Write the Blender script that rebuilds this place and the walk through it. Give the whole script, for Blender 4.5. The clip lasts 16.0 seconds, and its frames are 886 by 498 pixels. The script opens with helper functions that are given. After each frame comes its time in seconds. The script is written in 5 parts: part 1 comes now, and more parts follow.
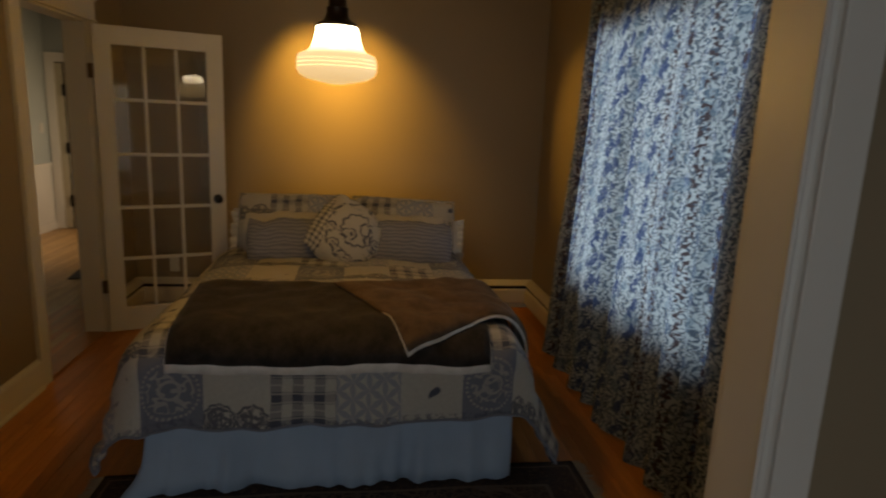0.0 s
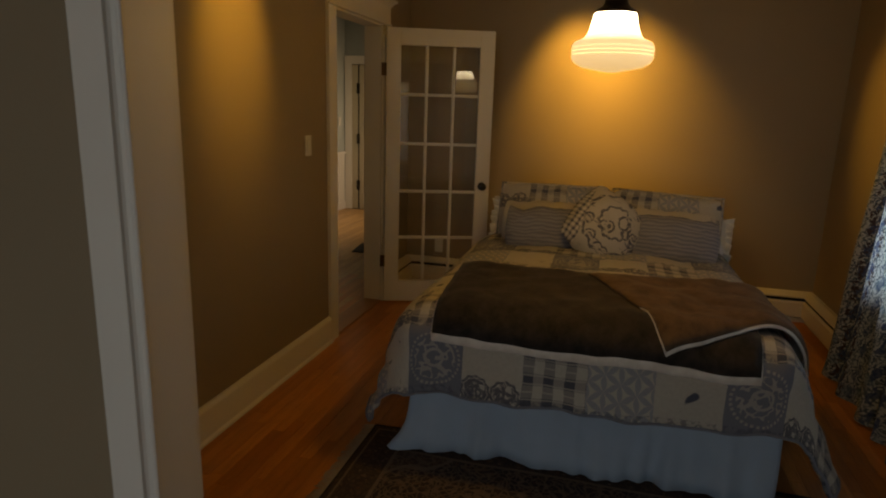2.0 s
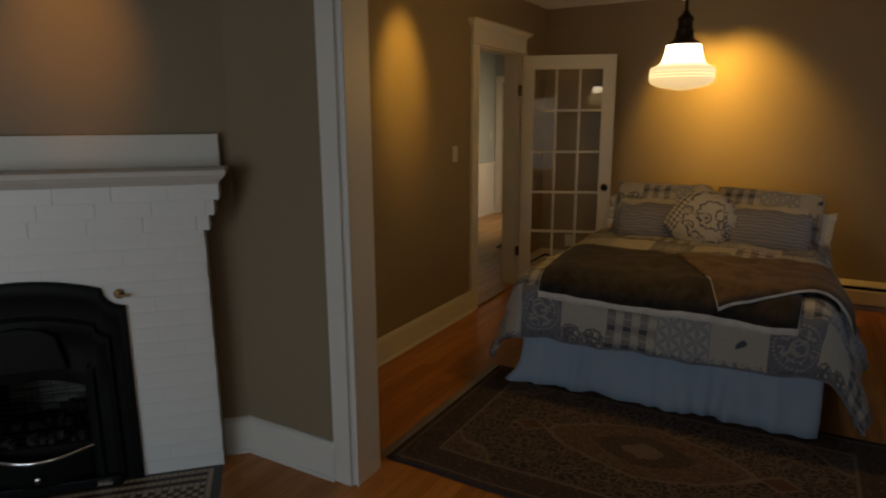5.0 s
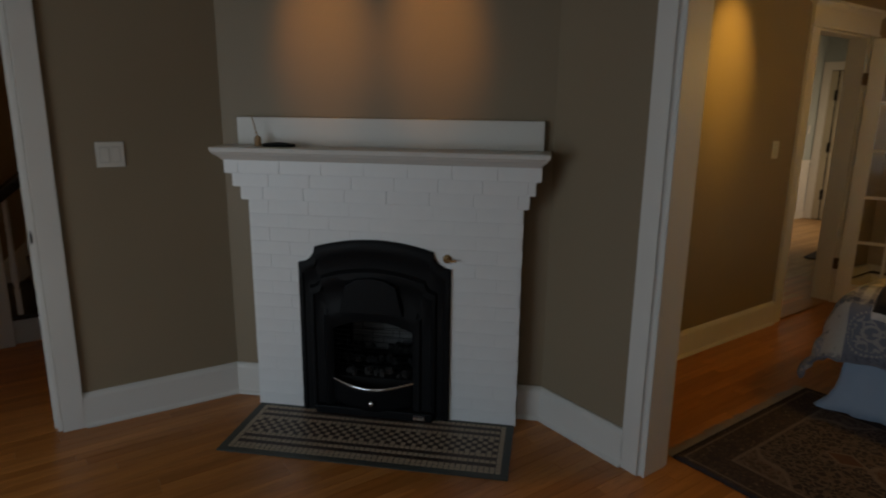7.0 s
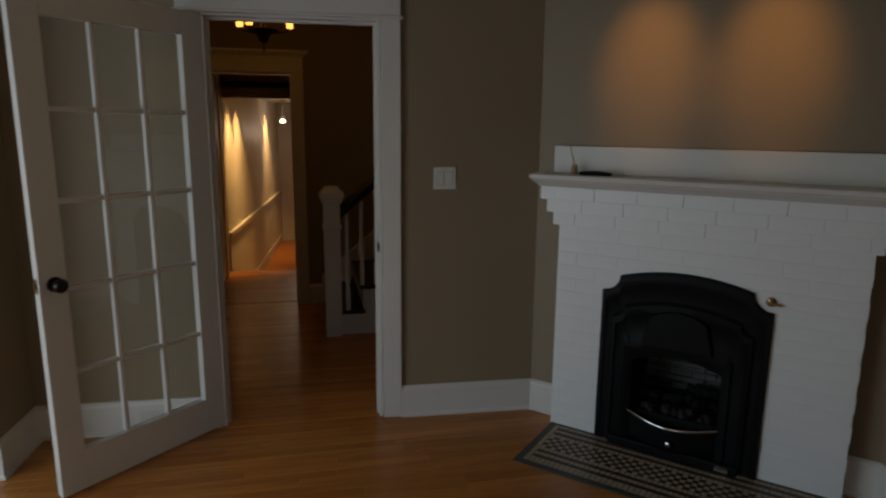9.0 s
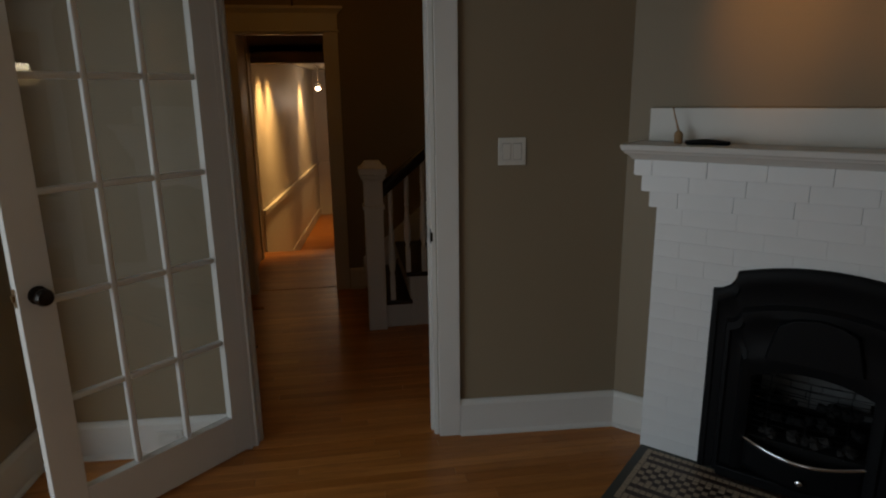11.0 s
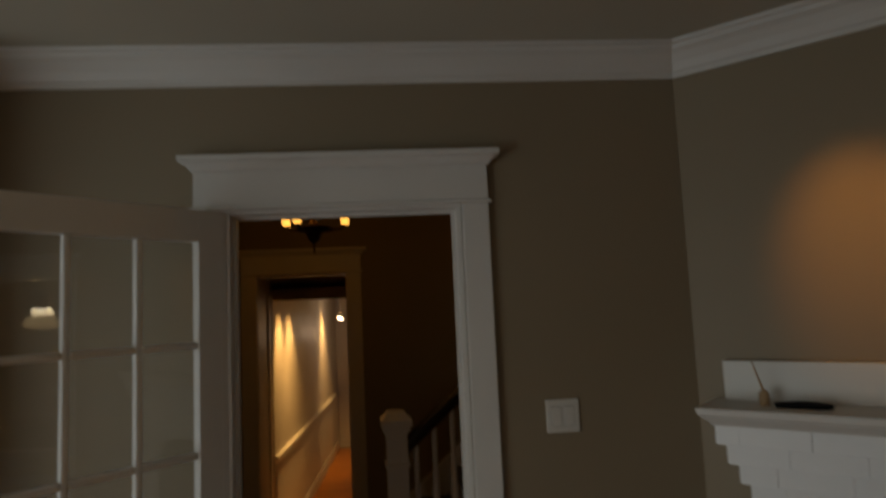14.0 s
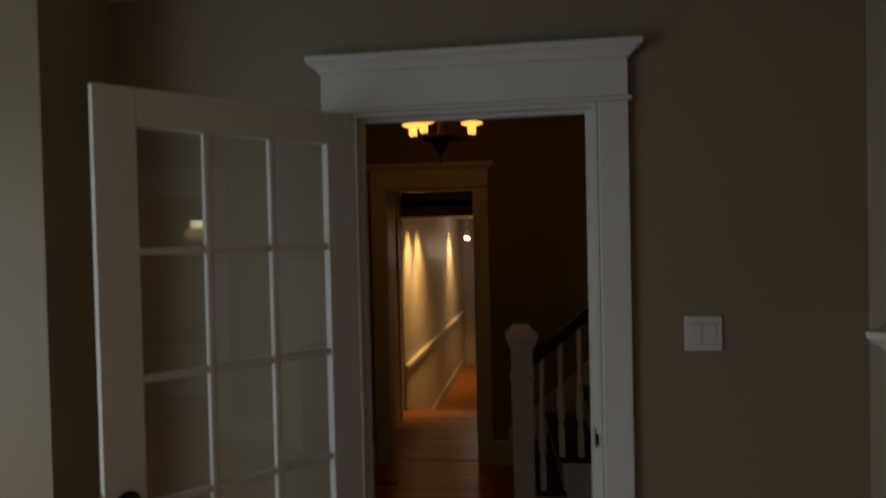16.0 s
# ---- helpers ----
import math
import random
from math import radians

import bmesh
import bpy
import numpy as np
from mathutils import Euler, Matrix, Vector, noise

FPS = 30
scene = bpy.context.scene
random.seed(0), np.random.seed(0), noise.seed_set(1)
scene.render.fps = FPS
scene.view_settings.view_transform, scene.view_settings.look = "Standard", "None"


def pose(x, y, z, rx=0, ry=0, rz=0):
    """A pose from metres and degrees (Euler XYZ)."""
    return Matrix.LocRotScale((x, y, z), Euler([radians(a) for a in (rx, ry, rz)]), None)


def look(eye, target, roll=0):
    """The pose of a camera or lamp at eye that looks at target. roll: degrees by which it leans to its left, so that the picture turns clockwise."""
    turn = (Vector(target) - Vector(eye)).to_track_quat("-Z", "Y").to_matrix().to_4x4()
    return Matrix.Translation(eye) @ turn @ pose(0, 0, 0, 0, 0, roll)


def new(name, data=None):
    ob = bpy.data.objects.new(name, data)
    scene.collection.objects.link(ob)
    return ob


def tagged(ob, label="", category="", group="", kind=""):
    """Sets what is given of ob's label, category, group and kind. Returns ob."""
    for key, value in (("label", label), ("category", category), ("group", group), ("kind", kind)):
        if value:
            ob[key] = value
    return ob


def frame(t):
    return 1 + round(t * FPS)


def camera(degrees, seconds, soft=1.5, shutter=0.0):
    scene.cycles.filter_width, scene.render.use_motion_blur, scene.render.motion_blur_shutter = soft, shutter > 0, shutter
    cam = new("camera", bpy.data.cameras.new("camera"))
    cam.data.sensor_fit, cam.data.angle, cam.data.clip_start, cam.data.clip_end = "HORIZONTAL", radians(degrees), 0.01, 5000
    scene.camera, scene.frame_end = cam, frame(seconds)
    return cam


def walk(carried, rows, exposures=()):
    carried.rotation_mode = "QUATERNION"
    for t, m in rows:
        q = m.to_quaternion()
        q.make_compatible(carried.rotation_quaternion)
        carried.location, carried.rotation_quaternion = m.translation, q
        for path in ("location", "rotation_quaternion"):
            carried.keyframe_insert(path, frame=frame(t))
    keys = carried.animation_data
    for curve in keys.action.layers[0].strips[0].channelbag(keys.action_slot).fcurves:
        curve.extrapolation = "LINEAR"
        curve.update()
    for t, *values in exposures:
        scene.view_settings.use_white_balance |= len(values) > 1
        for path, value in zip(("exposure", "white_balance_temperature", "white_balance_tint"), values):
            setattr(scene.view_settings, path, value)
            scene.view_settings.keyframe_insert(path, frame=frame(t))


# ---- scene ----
cam = camera(70.8, 16.0, 2.0, 0.4)
PATH = [
    (0, (2.801, 0.081, 1.533), (3.07, 2.022, 1.133), 2.4),
    (0.5, (2.82, 0.098, 1.526), (2.809, 2.055, 1.111), 1.8),
    (1, (2.727, 0.105, 1.524), (2.524, 2.049, 1.103), 1.2),
    (1.5, (2.747, 0.095, 1.516), (2.392, 2.018, 1.095), 1.1),
    (2, (2.744, 0.055, 1.51), (2.244, 1.94, 1.064), 1.8),
    (2.5, (2.825, -0.119, 1.508), (2.295, 1.767, 1.103), 1.3),
    (3, (2.992, -0.34, 1.525), (2.46, 1.548, 1.135), 1.5),
    (3.2, (3.048, -0.386, 1.534), (2.467, 1.491, 1.161), 0.9),
    (5.3, (3.277, -0.79, 1.532), (2.215, 0.848, 1.094), -0.4),
    (5.5, (3.264, -0.813, 1.533), (2.129, 0.771, 1.081), -0.6),
    (6, (3.238, -0.864, 1.543), (1.941, 0.591, 1.099), 0.0),
    (6.5, (3.213, -0.905, 1.539), (1.757, 0.393, 1.097), 0.7),
    (7, (3.197, -0.94, 1.541), (1.615, 0.197, 1.088), 0.7),
    (7.5, (3.189, -0.976, 1.539), (1.522, 0.029, 1.08), 0.9),
    (8, (3.16, -1.045, 1.552), (1.387, -0.235, 1.104), 1.3),
    (8.5, (3.141, -1.124, 1.565), (1.267, -0.537, 1.187), 1.4),
    (9, (3.129, -1.204, 1.554), (1.212, -0.782, 1.172), 0.6),
    (9.2, (3.114, -1.259, 1.558), (1.192, -0.864, 1.167), 0.2),
    (11.3, (2.417, -1.196, 1.531), (0.5, -0.901, 1.043), -0.9),
    (11.5, (2.344, -1.207, 1.528), (0.428, -0.868, 1.065), -1.5),
    (12, (2.223, -1.209, 1.55), (0.3, -0.843, 1.138), -0.3),
    (12.5, (2.183, -1.182, 1.57), (0.252, -0.757, 1.267), 0.2),
    (13, (2.164, -1.164, 1.579), (0.24, -0.696, 1.299), -0.7),
    (13.5, (2.149, -1.168, 1.612), (0.196, -0.757, 1.48), -0.4),
    (14, (2.164, -1.191, 1.694), (0.19, -0.933, 1.885), -2.6),
    (14.5, (2.185, -1.217, 1.75), (0.222, -1.199, 2.134), -4.8),
    (15, (2.193, -1.239, 1.721), (0.228, -1.457, 2.022), -4.3),
    (15.5, (2.174, -1.233, 1.682), (0.197, -1.47, 1.872), -3.8),
    (16, (2.069, -1.191, 1.627), (0.075, -1.344, 1.594), -1.3),
]
EXPOSURE = [(0.0, -0.23, 7500, 13), (1.0, -0.20, 8150, 13), (3.0, -0.29, 8050, 13), (6.5, -0.13, 6850, 12), (9.0, -0.21, 7000, 12), (12.5, -0.28, 7150, 12), (14.0, -0.40, 7850, 12), (15.0, -0.46, 7350, 12), (16.0, -0.48, 6950, 11)]
walk(cam, [(t, look(eye, target, roll)) for t, eye, target, roll in PATH], EXPOSURE)

# ---- world, lights, exposure ----
world = bpy.data.worlds.new("overcast_sky")
world.use_nodes = True
scene.world = world
wn = world.node_tree.nodes
sky = wn.new("ShaderNodeTexSky")
sky.sky_type, sky.sun_disc = "NISHITA", False
sky.sun_elevation, sky.sun_rotation = radians(35), radians(120)
world.node_tree.links.new(sky.outputs["Color"], wn["Background"].inputs["Color"])
wn["Background"].inputs["Strength"].default_value = 0.06


def area_lamp(name, m, sx, sy, watts, colour, spread=180):
    data = bpy.data.lights.new(name, "AREA")
    data.shape, data.size, data.size_y, data.energy, data.color = "RECTANGLE", sx, sy, watts, colour
    data.spread = radians(spread)
    ob = new(name, data)
    ob.matrix_world = m
    return ob


def spot_lamp(name, eye, target, watts, colour, degrees, blend=0.6, radius=0.03):
    data = bpy.data.lights.new(name, "SPOT")
    data.energy, data.color, data.spot_size, data.spot_blend, data.shadow_soft_size = watts, colour, radians(degrees), blend, radius
    ob = new(name, data)
    ob.matrix_world = look(eye, target)
    return ob


def point_lamp(name, eye, watts, colour, radius):
    data = bpy.data.lights.new(name, "POINT")
    data.energy, data.color, data.shadow_soft_size = watts, colour, radius
    ob = new(name, data)
    ob.location = eye
    return ob


DAY, WARM, AMBER = (0.68, 0.85, 1.0), (1.0, 0.555, 0.09), (1.0, 0.41, 0.06)
# Weak added fill from the east; its window is assumed, out of view.
area_lamp("bay_daylight", look((4.26, -3.2, 1.15), (0.5, -1.0, 0.6)), 1.5, 1.5, 2, DAY)
# Daylight from an unseen south window, placed to suit the chimney and floor.
area_lamp("south_daylight", look((2.0, -4.16, 1.10), (1.5, 0.0, 0.5)), 2.2, 1.8, 43, DAY)
area_lamp("curtain_daylight", look((4.36, 2.97, 1.38), (3.0, 2.97, 1.38)), 1.6, 1.45, 21, (0.58, 0.80, 1.0), 80)
# Warm fill added to brighten the kitchen floor, set in an assumed opening.
area_lamp("kitchen_daylight", look((0.86, 7.2, 1.5), (-0.9, 7.2, 1.0)), 1.5, 1.2, 13, (1.0, 0.74, 0.46), 110)
point_lamp("pendant_bulb", (2.705, 2.73, 1.80), 15.5, WARM, 0.07)
spot_lamp("track_beam_a", (2.38, 4.60, 2.43), (2.47, 5.13, 1.62), 122, WARM, 70, 1.0, 0.08)
spot_lamp("track_beam_b", (2.60, 4.60, 2.43), (2.84, 5.13, 1.62), 122, WARM, 70, 1.0, 0.08)
spot_lamp("track_beam_c", (2.87, 4.60, 2.43), (4.28, 4.30, 1.50), 60, WARM, 44, 1.0)
# Beam for the pool on the side wall; its fixture is unseen and assumed.
spot_lamp("side_beam", (1.66, 2.60, 2.60), (1.07, 2.62, 1.80), 82, WARM, 40, 1.0, 0.05)
SQ = math.sqrt(0.5)


def diag(u, n, z):
    """A place on the corner chimney: u along the wall, n out of it."""
    return ((u + n) * SQ, (u - n) * SQ, z)


# Beams for the two pools above the mantel, from assumed unseen fixtures.
for k, u in enumerate((0.545, 1.06)):
    spot_lamp("mantel_beam_" + "ab"[k], diag(u, 0.72, 2.60), diag(u, 0.0, 1.86), 31, (1.0, 0.46, 0.105), 34, 1.0, 0.06)
for k, u in enumerate((-1.586, -1.277, -1.52)):
    point_lamp("chandelier_bulb_" + "abc"[k], ((-1.2, -1.2, -1.105)[k], u, 2.30), 0.27, AMBER, 0.02)
for k, (x, y, w) in enumerate(((-4.02, -1.80, 130), (-4.50, -1.76, 105), (-6.85, -1.58, 130))):
    spot_lamp("hall_beam_" + "abc"[k], (x, y, 1.91), (x - 0.18, y - 0.20, 0.9), w, (1.0, 0.56, 0.18), 72, 1.0, 0.09)
# Added fill in mid-air, apart from the spotlight's own bulb.
point_lamp("back_hall_bulb", (-6.9, -1.40, 1.45), 3.0, (1.0, 0.78, 0.60), 0.06)
# Added fill with no fixture, for the amber glow on the stair wall.
point_lamp("stair_bulb", (-1.9, 0.6, 2.4), 1.8, AMBER, 0.05)


# ---- materials ----
class Nodes:
    def __init__(self, name):
        self.mat = bpy.data.materials.new(name)
        self.mat.use_nodes = True
        self.tree = self.mat.node_tree
        self.shader = self.tree.nodes["Principled BSDF"]
        self.out = self.tree.nodes["Material Output"]

    def add(self, kind, props=(), **sockets):
        node = self.tree.nodes.new("ShaderNode" + kind)
        props = dict(props)
        if "data_type" in props:
            node.data_type = props["data_type"]
        if "blend_type" in props:
            node.blend_type = props["blend_type"]
        if "operation" in props:
            node.operation = props["operation"]
        if "feature" in props:
            node.feature = props["feature"]
        if "noise_dimensions" in props:
            node.noise_dimensions = props["noise_dimensions"]
        for key, value in sockets.items():
            self.feed(node, key.replace("_", " "), value)
        return node

    def feed(self, node, key, value):
        socket = node.inputs[int(key[1:])] if key[0] == "i" and key[1:].isdigit() else node.inputs[key]
        if isinstance(value, bpy.types.Node):
            value = value.outputs[0]
        if isinstance(value, bpy.types.NodeSocket):
            self.tree.links.new(value, socket)
        else:
            socket.default_value = value

    def math(self, op, a, b=0.0, c=0.0):
        return self.add("Math", {"operation": op}, i0=a, i1=b, i2=c)

    def mix(self, fac, a, b, kind="MIX"):
        node = self.add("Mix", {"data_type": "RGBA", "blend_type": kind})
        for key, value in (("i0", fac), ("i6", a), ("i7", b)):
            if isinstance(value, tuple) and len(value) == 3:
                value = (*value, 1)
            self.feed(node, key, value)
        return node.outputs[2]

    def ramp(self, value, *stops):
        node = self.add("ValToRGB", i0=value)
        el = node.color_ramp.elements
        while len(el) < len(stops):
            el.new(0.5)
        for e, (at, c) in zip(el, stops):
            e.position, e.color = at, (*c, 1) if isinstance(c, tuple) else (c, c, c, 1)
        return node.outputs[0]

    def noise(self, vector, scale, detail=3.0, rough=0.55):
        return self.add("TexNoise", Vector=vector, Scale=scale, Detail=detail, Roughness=rough).outputs[0]

    def coords(self, which="Object", scale=(1, 1, 1), loc=(0, 0, 0)):
        tc = self.add("TexCoord")
        return self.add("Mapping", Vector=tc.outputs[which], Scale=scale, Location=loc).outputs[0]

    def bump(self, height, strength=0.2, distance=0.002):
        self.feed(self.shader, "Normal", self.add("Bump", Strength=strength, Distance=distance, Height=height))

    def done(self, colour, rough=0.5, metal=0.0, spec=0.5):
        if isinstance(colour, tuple) and len(colour) == 3:
            colour = (*colour, 1)
        self.feed(self.shader, "Base Color", colour)
        self.feed(self.shader, "Roughness", rough)
        self.feed(self.shader, "Metallic", metal)
        self.feed(self.shader, "Specular IOR Level", spec)
        return self.mat


def tint(c, k):
    return tuple(min(1.0, v * k) for v in c)


def painted(name, colour, rough=0.45, coarse=1.3, fine=60.0, var=0.06, bump=0.15, spec=0.5):
    """Paint with brush or roller texture and slow tonal drift."""
    n = Nodes(name)
    c = n.coords()
    slow, quick = n.noise(c, coarse, 2), n.noise(c, fine, 4)
    col = n.mix(n.ramp(slow, (0.3, 0.0), (0.7, 1.0)), tint(colour, 1 - var), tint(colour, 1 + var))
    col = n.mix(n.math("MULTIPLY", quick, 0.12), col, tint(colour, 0.82))
    n.bump(quick, bump, 0.0015)
    return n.done(col, n.math("MULTIPLY_ADD", slow, 0.12, rough - 0.06), 0, spec)


def plain(name, colour, rough=0.5, metal=0.0, var=0.1, scale=25.0, bump=0.0, spec=0.5):
    n = Nodes(name)
    q = n.noise(n.coords(), scale, 4)
    if bump:
        n.bump(q, bump, 0.002)
    return n.done(n.mix(q, tint(colour, 1 - var), tint(colour, 1 + var)), n.math("MULTIPLY_ADD", q, 0.15, rough - 0.07), metal, spec)


def oak(name, dark, light, rough=0.28):
    """Oak strip: each plank its own tone, grain along local y."""
    n = Nodes(name)
    info, geo = n.add("ObjectInfo"), n.add("NewGeometry")
    rnd = n.math("FRACT", n.math("ADD", info.outputs["Random"], geo.outputs["Random Per Island"]))
    c = n.add("TexCoord").outputs["Object"]
    shift = n.add("CombineXYZ", i0=n.math("MULTIPLY", rnd, 7.0), i1=n.math("MULTIPLY", rnd, 31.0), i2=rnd)
    v = n.add("VectorMath", {"operation": "ADD"}, i0=c, i1=shift.outputs[0])
    long = n.add("Mapping", Vector=v.outputs[0], Scale=(1.0, 0.06, 1.0)).outputs[0]
    grain, figure = n.noise(long, 160.0, 4, 0.6), n.noise(long, 22.0, 3)
    base = n.mix(rnd, dark, light)
    col = n.mix(n.ramp(figure, (0.35, 0.0), (0.68, 1.0)), base, n.mix(0.5, base, tint(dark, 0.6)))
    col = n.mix(n.ramp(grain, (0.5, 0.0), (0.75, 0.55)), col, tint(dark, 0.45))
    n.bump(grain, 0.12, 0.0006)
    wear = n.noise(c, 3.0, 3)
    return n.done(col, n.math("MULTIPLY_ADD", wear, 0.16, rough - 0.06), 0, 0.5)


GREIGE = (0.254, 0.200, 0.134)
wall_paint = painted("greige_wall_paint", GREIGE, 0.55, 0.9, 90.0, 0.05, 0.2, 0.35)
ceiling_paint = painted("ceiling_paint", (0.47, 0.45, 0.375), 0.7, 0.7, 70.0, 0.04, 0.2, 0.3)
trim_paint = painted("white_trim_paint", (0.64, 0.63, 0.60), 0.46, 2.0, 45.0, 0.03, 0.08, 0.4)
brick_paint = painted("white_painted_brick", (0.77, 0.79, 0.80), 0.42, 6.0, 38.0, 0.03, 0.4)
hall_paint = painted("warm_white_wall_paint", (0.62, 0.59, 0.55), 0.5)
blue_paint = painted("pale_blue_wall_paint", (0.36, 0.41, 0.42), 0.5)
oak_floor = oak("oak_strip_floor", (0.40, 0.138, 0.025), (0.60, 0.242, 0.062), 0.30)
oak_pale = oak("pale_oak_floor", (0.45, 0.27, 0.12), (0.60, 0.38, 0.17), 0.42)
oak_saddle = oak("oak_threshold", (0.33, 0.14, 0.045), (0.36, 0.16, 0.05), 0.3)
groove = plain("floor_gap", (0.03, 0.015, 0.008), 0.8)
black_iron = plain("black_cast_iron", (0.0055, 0.006, 0.007), 0.5, 0.0, 0.2, 60.0, 0.15, 0.12)
black_metal = plain("oil_rubbed_bronze", (0.018, 0.014, 0.011), 0.3, 0.7, 0.2)
hinge_metal = plain("worn_bronze", (0.11, 0.07, 0.04), 0.4, 0.8, 0.25)
bronze = plain("dark_bronze", (0.035, 0.02, 0.012), 0.4, 0.8, 0.25)
brass = plain("aged_brass", (0.30, 0.19, 0.09), 0.35, 1.0, 0.15)
chrome = plain("polished_chrome", (0.75, 0.75, 0.76), 0.12, 1.0, 0.02)
white_plastic = plain("white_plastic", (0.58, 0.57, 0.53), 0.35, 0.0, 0.02)
rocker_shade = plain("shadowed_grey_plastic", (0.36, 0.36, 0.34), 0.6)
black_stain = plain("black_stained_wood", (0.014, 0.010, 0.008), 0.3, 0.0, 0.2)
enamel = plain("cream_enamel", (0.55, 0.51, 0.43), 0.4, 0.0, 0.04)
# Near-black colour put in for the shade inside slots and gaps.
dark_gap = plain("slot_shade_black", (0.01, 0.01, 0.01), 0.8)


def glass(name, rough=0.0):
    n = Nodes(name)
    n.feed(n.shader, "Transmission Weight", 1.0)
    n.feed(n.shader, "IOR", 1.45)
    return n.done((0.96, 0.97, 0.96), rough)


pane_glass = glass("clear_pane")


def glowing(name, colour, strength, base=(0.9, 0.85, 0.75)):
    n = Nodes(name)
    n.feed(n.shader, "Emission Color", (*colour, 1))
    n.feed(n.shader, "Emission Strength", strength)
    return n.done(base, 0.3)


# ---- mesh helpers ----
def box(bm, x0, x1, y0, y1, z0, z1, m=None, bevel=0.0):
    pts = [(x, y, z) for x in (x0, x1) for y in (y0, y1) for z in (z0, z1)]
    vs = [bm.verts.new(m @ Vector(p) if m else p) for p in pts]
    fs = [bm.faces.new([vs[i] for i in f]) for f in ((0, 1, 3, 2), (4, 6, 7, 5), (0, 4, 5, 1), (2, 3, 7, 6), (0, 2, 6, 4), (1, 5, 7, 3))]
    if bevel:
        edges = {e for f in fs for e in f.edges}
        bmesh.ops.bevel(bm, geom=list(edges), offset=bevel, segments=2, profile=0.5, affect="EDGES")
    return vs


def extrude_profile(bm, profile, a, b, out, up=(0, 0, 1), mitre=(0, 0)):
    """A profile of (out, up) pairs swept from a to b; mitre moves each end along the run by that share of out."""
    a, b, out, up = Vector(a), Vector(b), Vector(out), Vector(up)
    run = (b - a).normalized()
    ends = []
    for p, k in ((a, mitre[0]), (b, mitre[1])):
        ends.append([bm.verts.new(p + out * o + up * h + run * (o * k)) for o, h in profile])
    n = len(profile)
    for i in range(n):
        j = (i + 1) % n
        bm.faces.new((ends[0][i], ends[0][j], ends[1][j], ends[1][i]))
    bm.faces.new(ends[0][::-1])
    bm.faces.new(ends[1])


def lathe(bm, profile, segments=24, m=None):
    """Rings of (radius, z)."""
    rings = []
    for r, z in profile:
        ring = []
        for k in range(segments):
            a = 2 * math.pi * k / segments
            p = Vector((r * math.cos(a), r * math.sin(a), z))
            ring.append(bm.verts.new(m @ p if m else p))
        rings.append(ring)
    for lo, hi in zip(rings, rings[1:]):
        for k in range(segments):
            j = (k + 1) % segments
            bm.faces.new((lo[k], lo[j], hi[j], hi[k]))
    bm.faces.new(rings[0][::-1])
    bm.faces.new(rings[-1])


def tube(bm, points, radius, segments=10):
    """A round bar through points."""
    points = [Vector(p) for p in points]
    rings = []
    for i, p in enumerate(points):
        d = (points[min(i + 1, len(points) - 1)] - points[max(i - 1, 0)]).normalized()
        q = d.to_track_quat("Z", "Y").to_matrix()
        r = radius[i] if isinstance(radius, (list, tuple)) else radius
        rings.append([bm.verts.new(p + q @ Vector((r * math.cos(2 * math.pi * k / segments), r * math.sin(2 * math.pi * k / segments), 0))) for k in range(segments)])
    for lo, hi in zip(rings, rings[1:]):
        for k in range(segments):
            j = (k + 1) % segments
            bm.faces.new((lo[k], lo[j], hi[j], hi[k]))
    bm.faces.new(rings[0][::-1])
    bm.faces.new(rings[-1])


def grid(bm, nu, nv, f, uv=None):
    """A sheet of f(i / nu, j / nv), with its own uv where a function gives it."""
    vs = [[bm.verts.new(f(i / nu, j / nv)) for j in range(nv + 1)] for i in range(nu + 1)]
    layer = bm.loops.layers.uv.verify() if uv else None
    for i in range(nu):
        for j in range(nv):
            face = bm.faces.new((vs[i][j], vs[i + 1][j], vs[i + 1][j + 1], vs[i][j + 1]))
            if uv:
                for loop, (a, b) in zip(face.loops, ((i, j), (i + 1, j), (i + 1, j + 1), (i, j + 1))):
                    loop[layer].uv = uv(a / nu, b / nv)
    return vs


def part(name, bm, material, parent=None, label="", smooth=False, m=None, bevel=0.0, solid=0.0):
    bmesh.ops.recalc_face_normals(bm, faces=bm.faces)
    me = bpy.data.meshes.new(name)
    bm.to_mesh(me)
    bm.free()
    for mt in material if isinstance(material, (list, tuple)) else (material,):
        me.materials.append(mt)
    if smooth:
        me.shade_smooth()
        if smooth is not True:
            me.set_sharp_from_angle(angle=radians(smooth))
    ob = new(name, me)
    if m is not None:
        ob.matrix_basis = m
    if parent is not None:
        ob.parent = parent
    if label:
        tagged(ob, label)
    if solid:
        md = ob.modifiers.new("thickness", "SOLIDIFY")
        md.thickness, md.offset = solid, -1
    if bevel:
        md = ob.modifiers.new("edges", "BEVEL")
        md.width, md.segments, md.limit_method = bevel, 2, "ANGLE"
    return ob


def thing(name, label, category, m=None, group="", kind=""):
    ob = tagged(new(name), label, category, group, kind)
    if m is not None:
        ob.matrix_basis = m
    return ob


def structure(name, bm, material, label="", category="", **kw):
    return tagged(part(name, bm, material, **kw), label, category, kind="structure")


# ---- rooms ----
H = 2.64


def wall(name, axis, at, thick, a, b, openings=(), z0=0.0, z1=H, material=None, label="", m=None):
    """A wall with real openings (a0, a1, z0, z1). axis x: the wall lies across x, runs along y."""
    bm = bmesh.new()

    def block(s0, s1, h0, h1):
        if s1 - s0 > 1e-4 and h1 - h0 > 1e-4:
            if axis == "x":
                box(bm, at, at + thick, s0, s1, h0, h1, m)
            else:
                box(bm, s0, s1, at, at + thick, h0, h1, m)

    cur = a
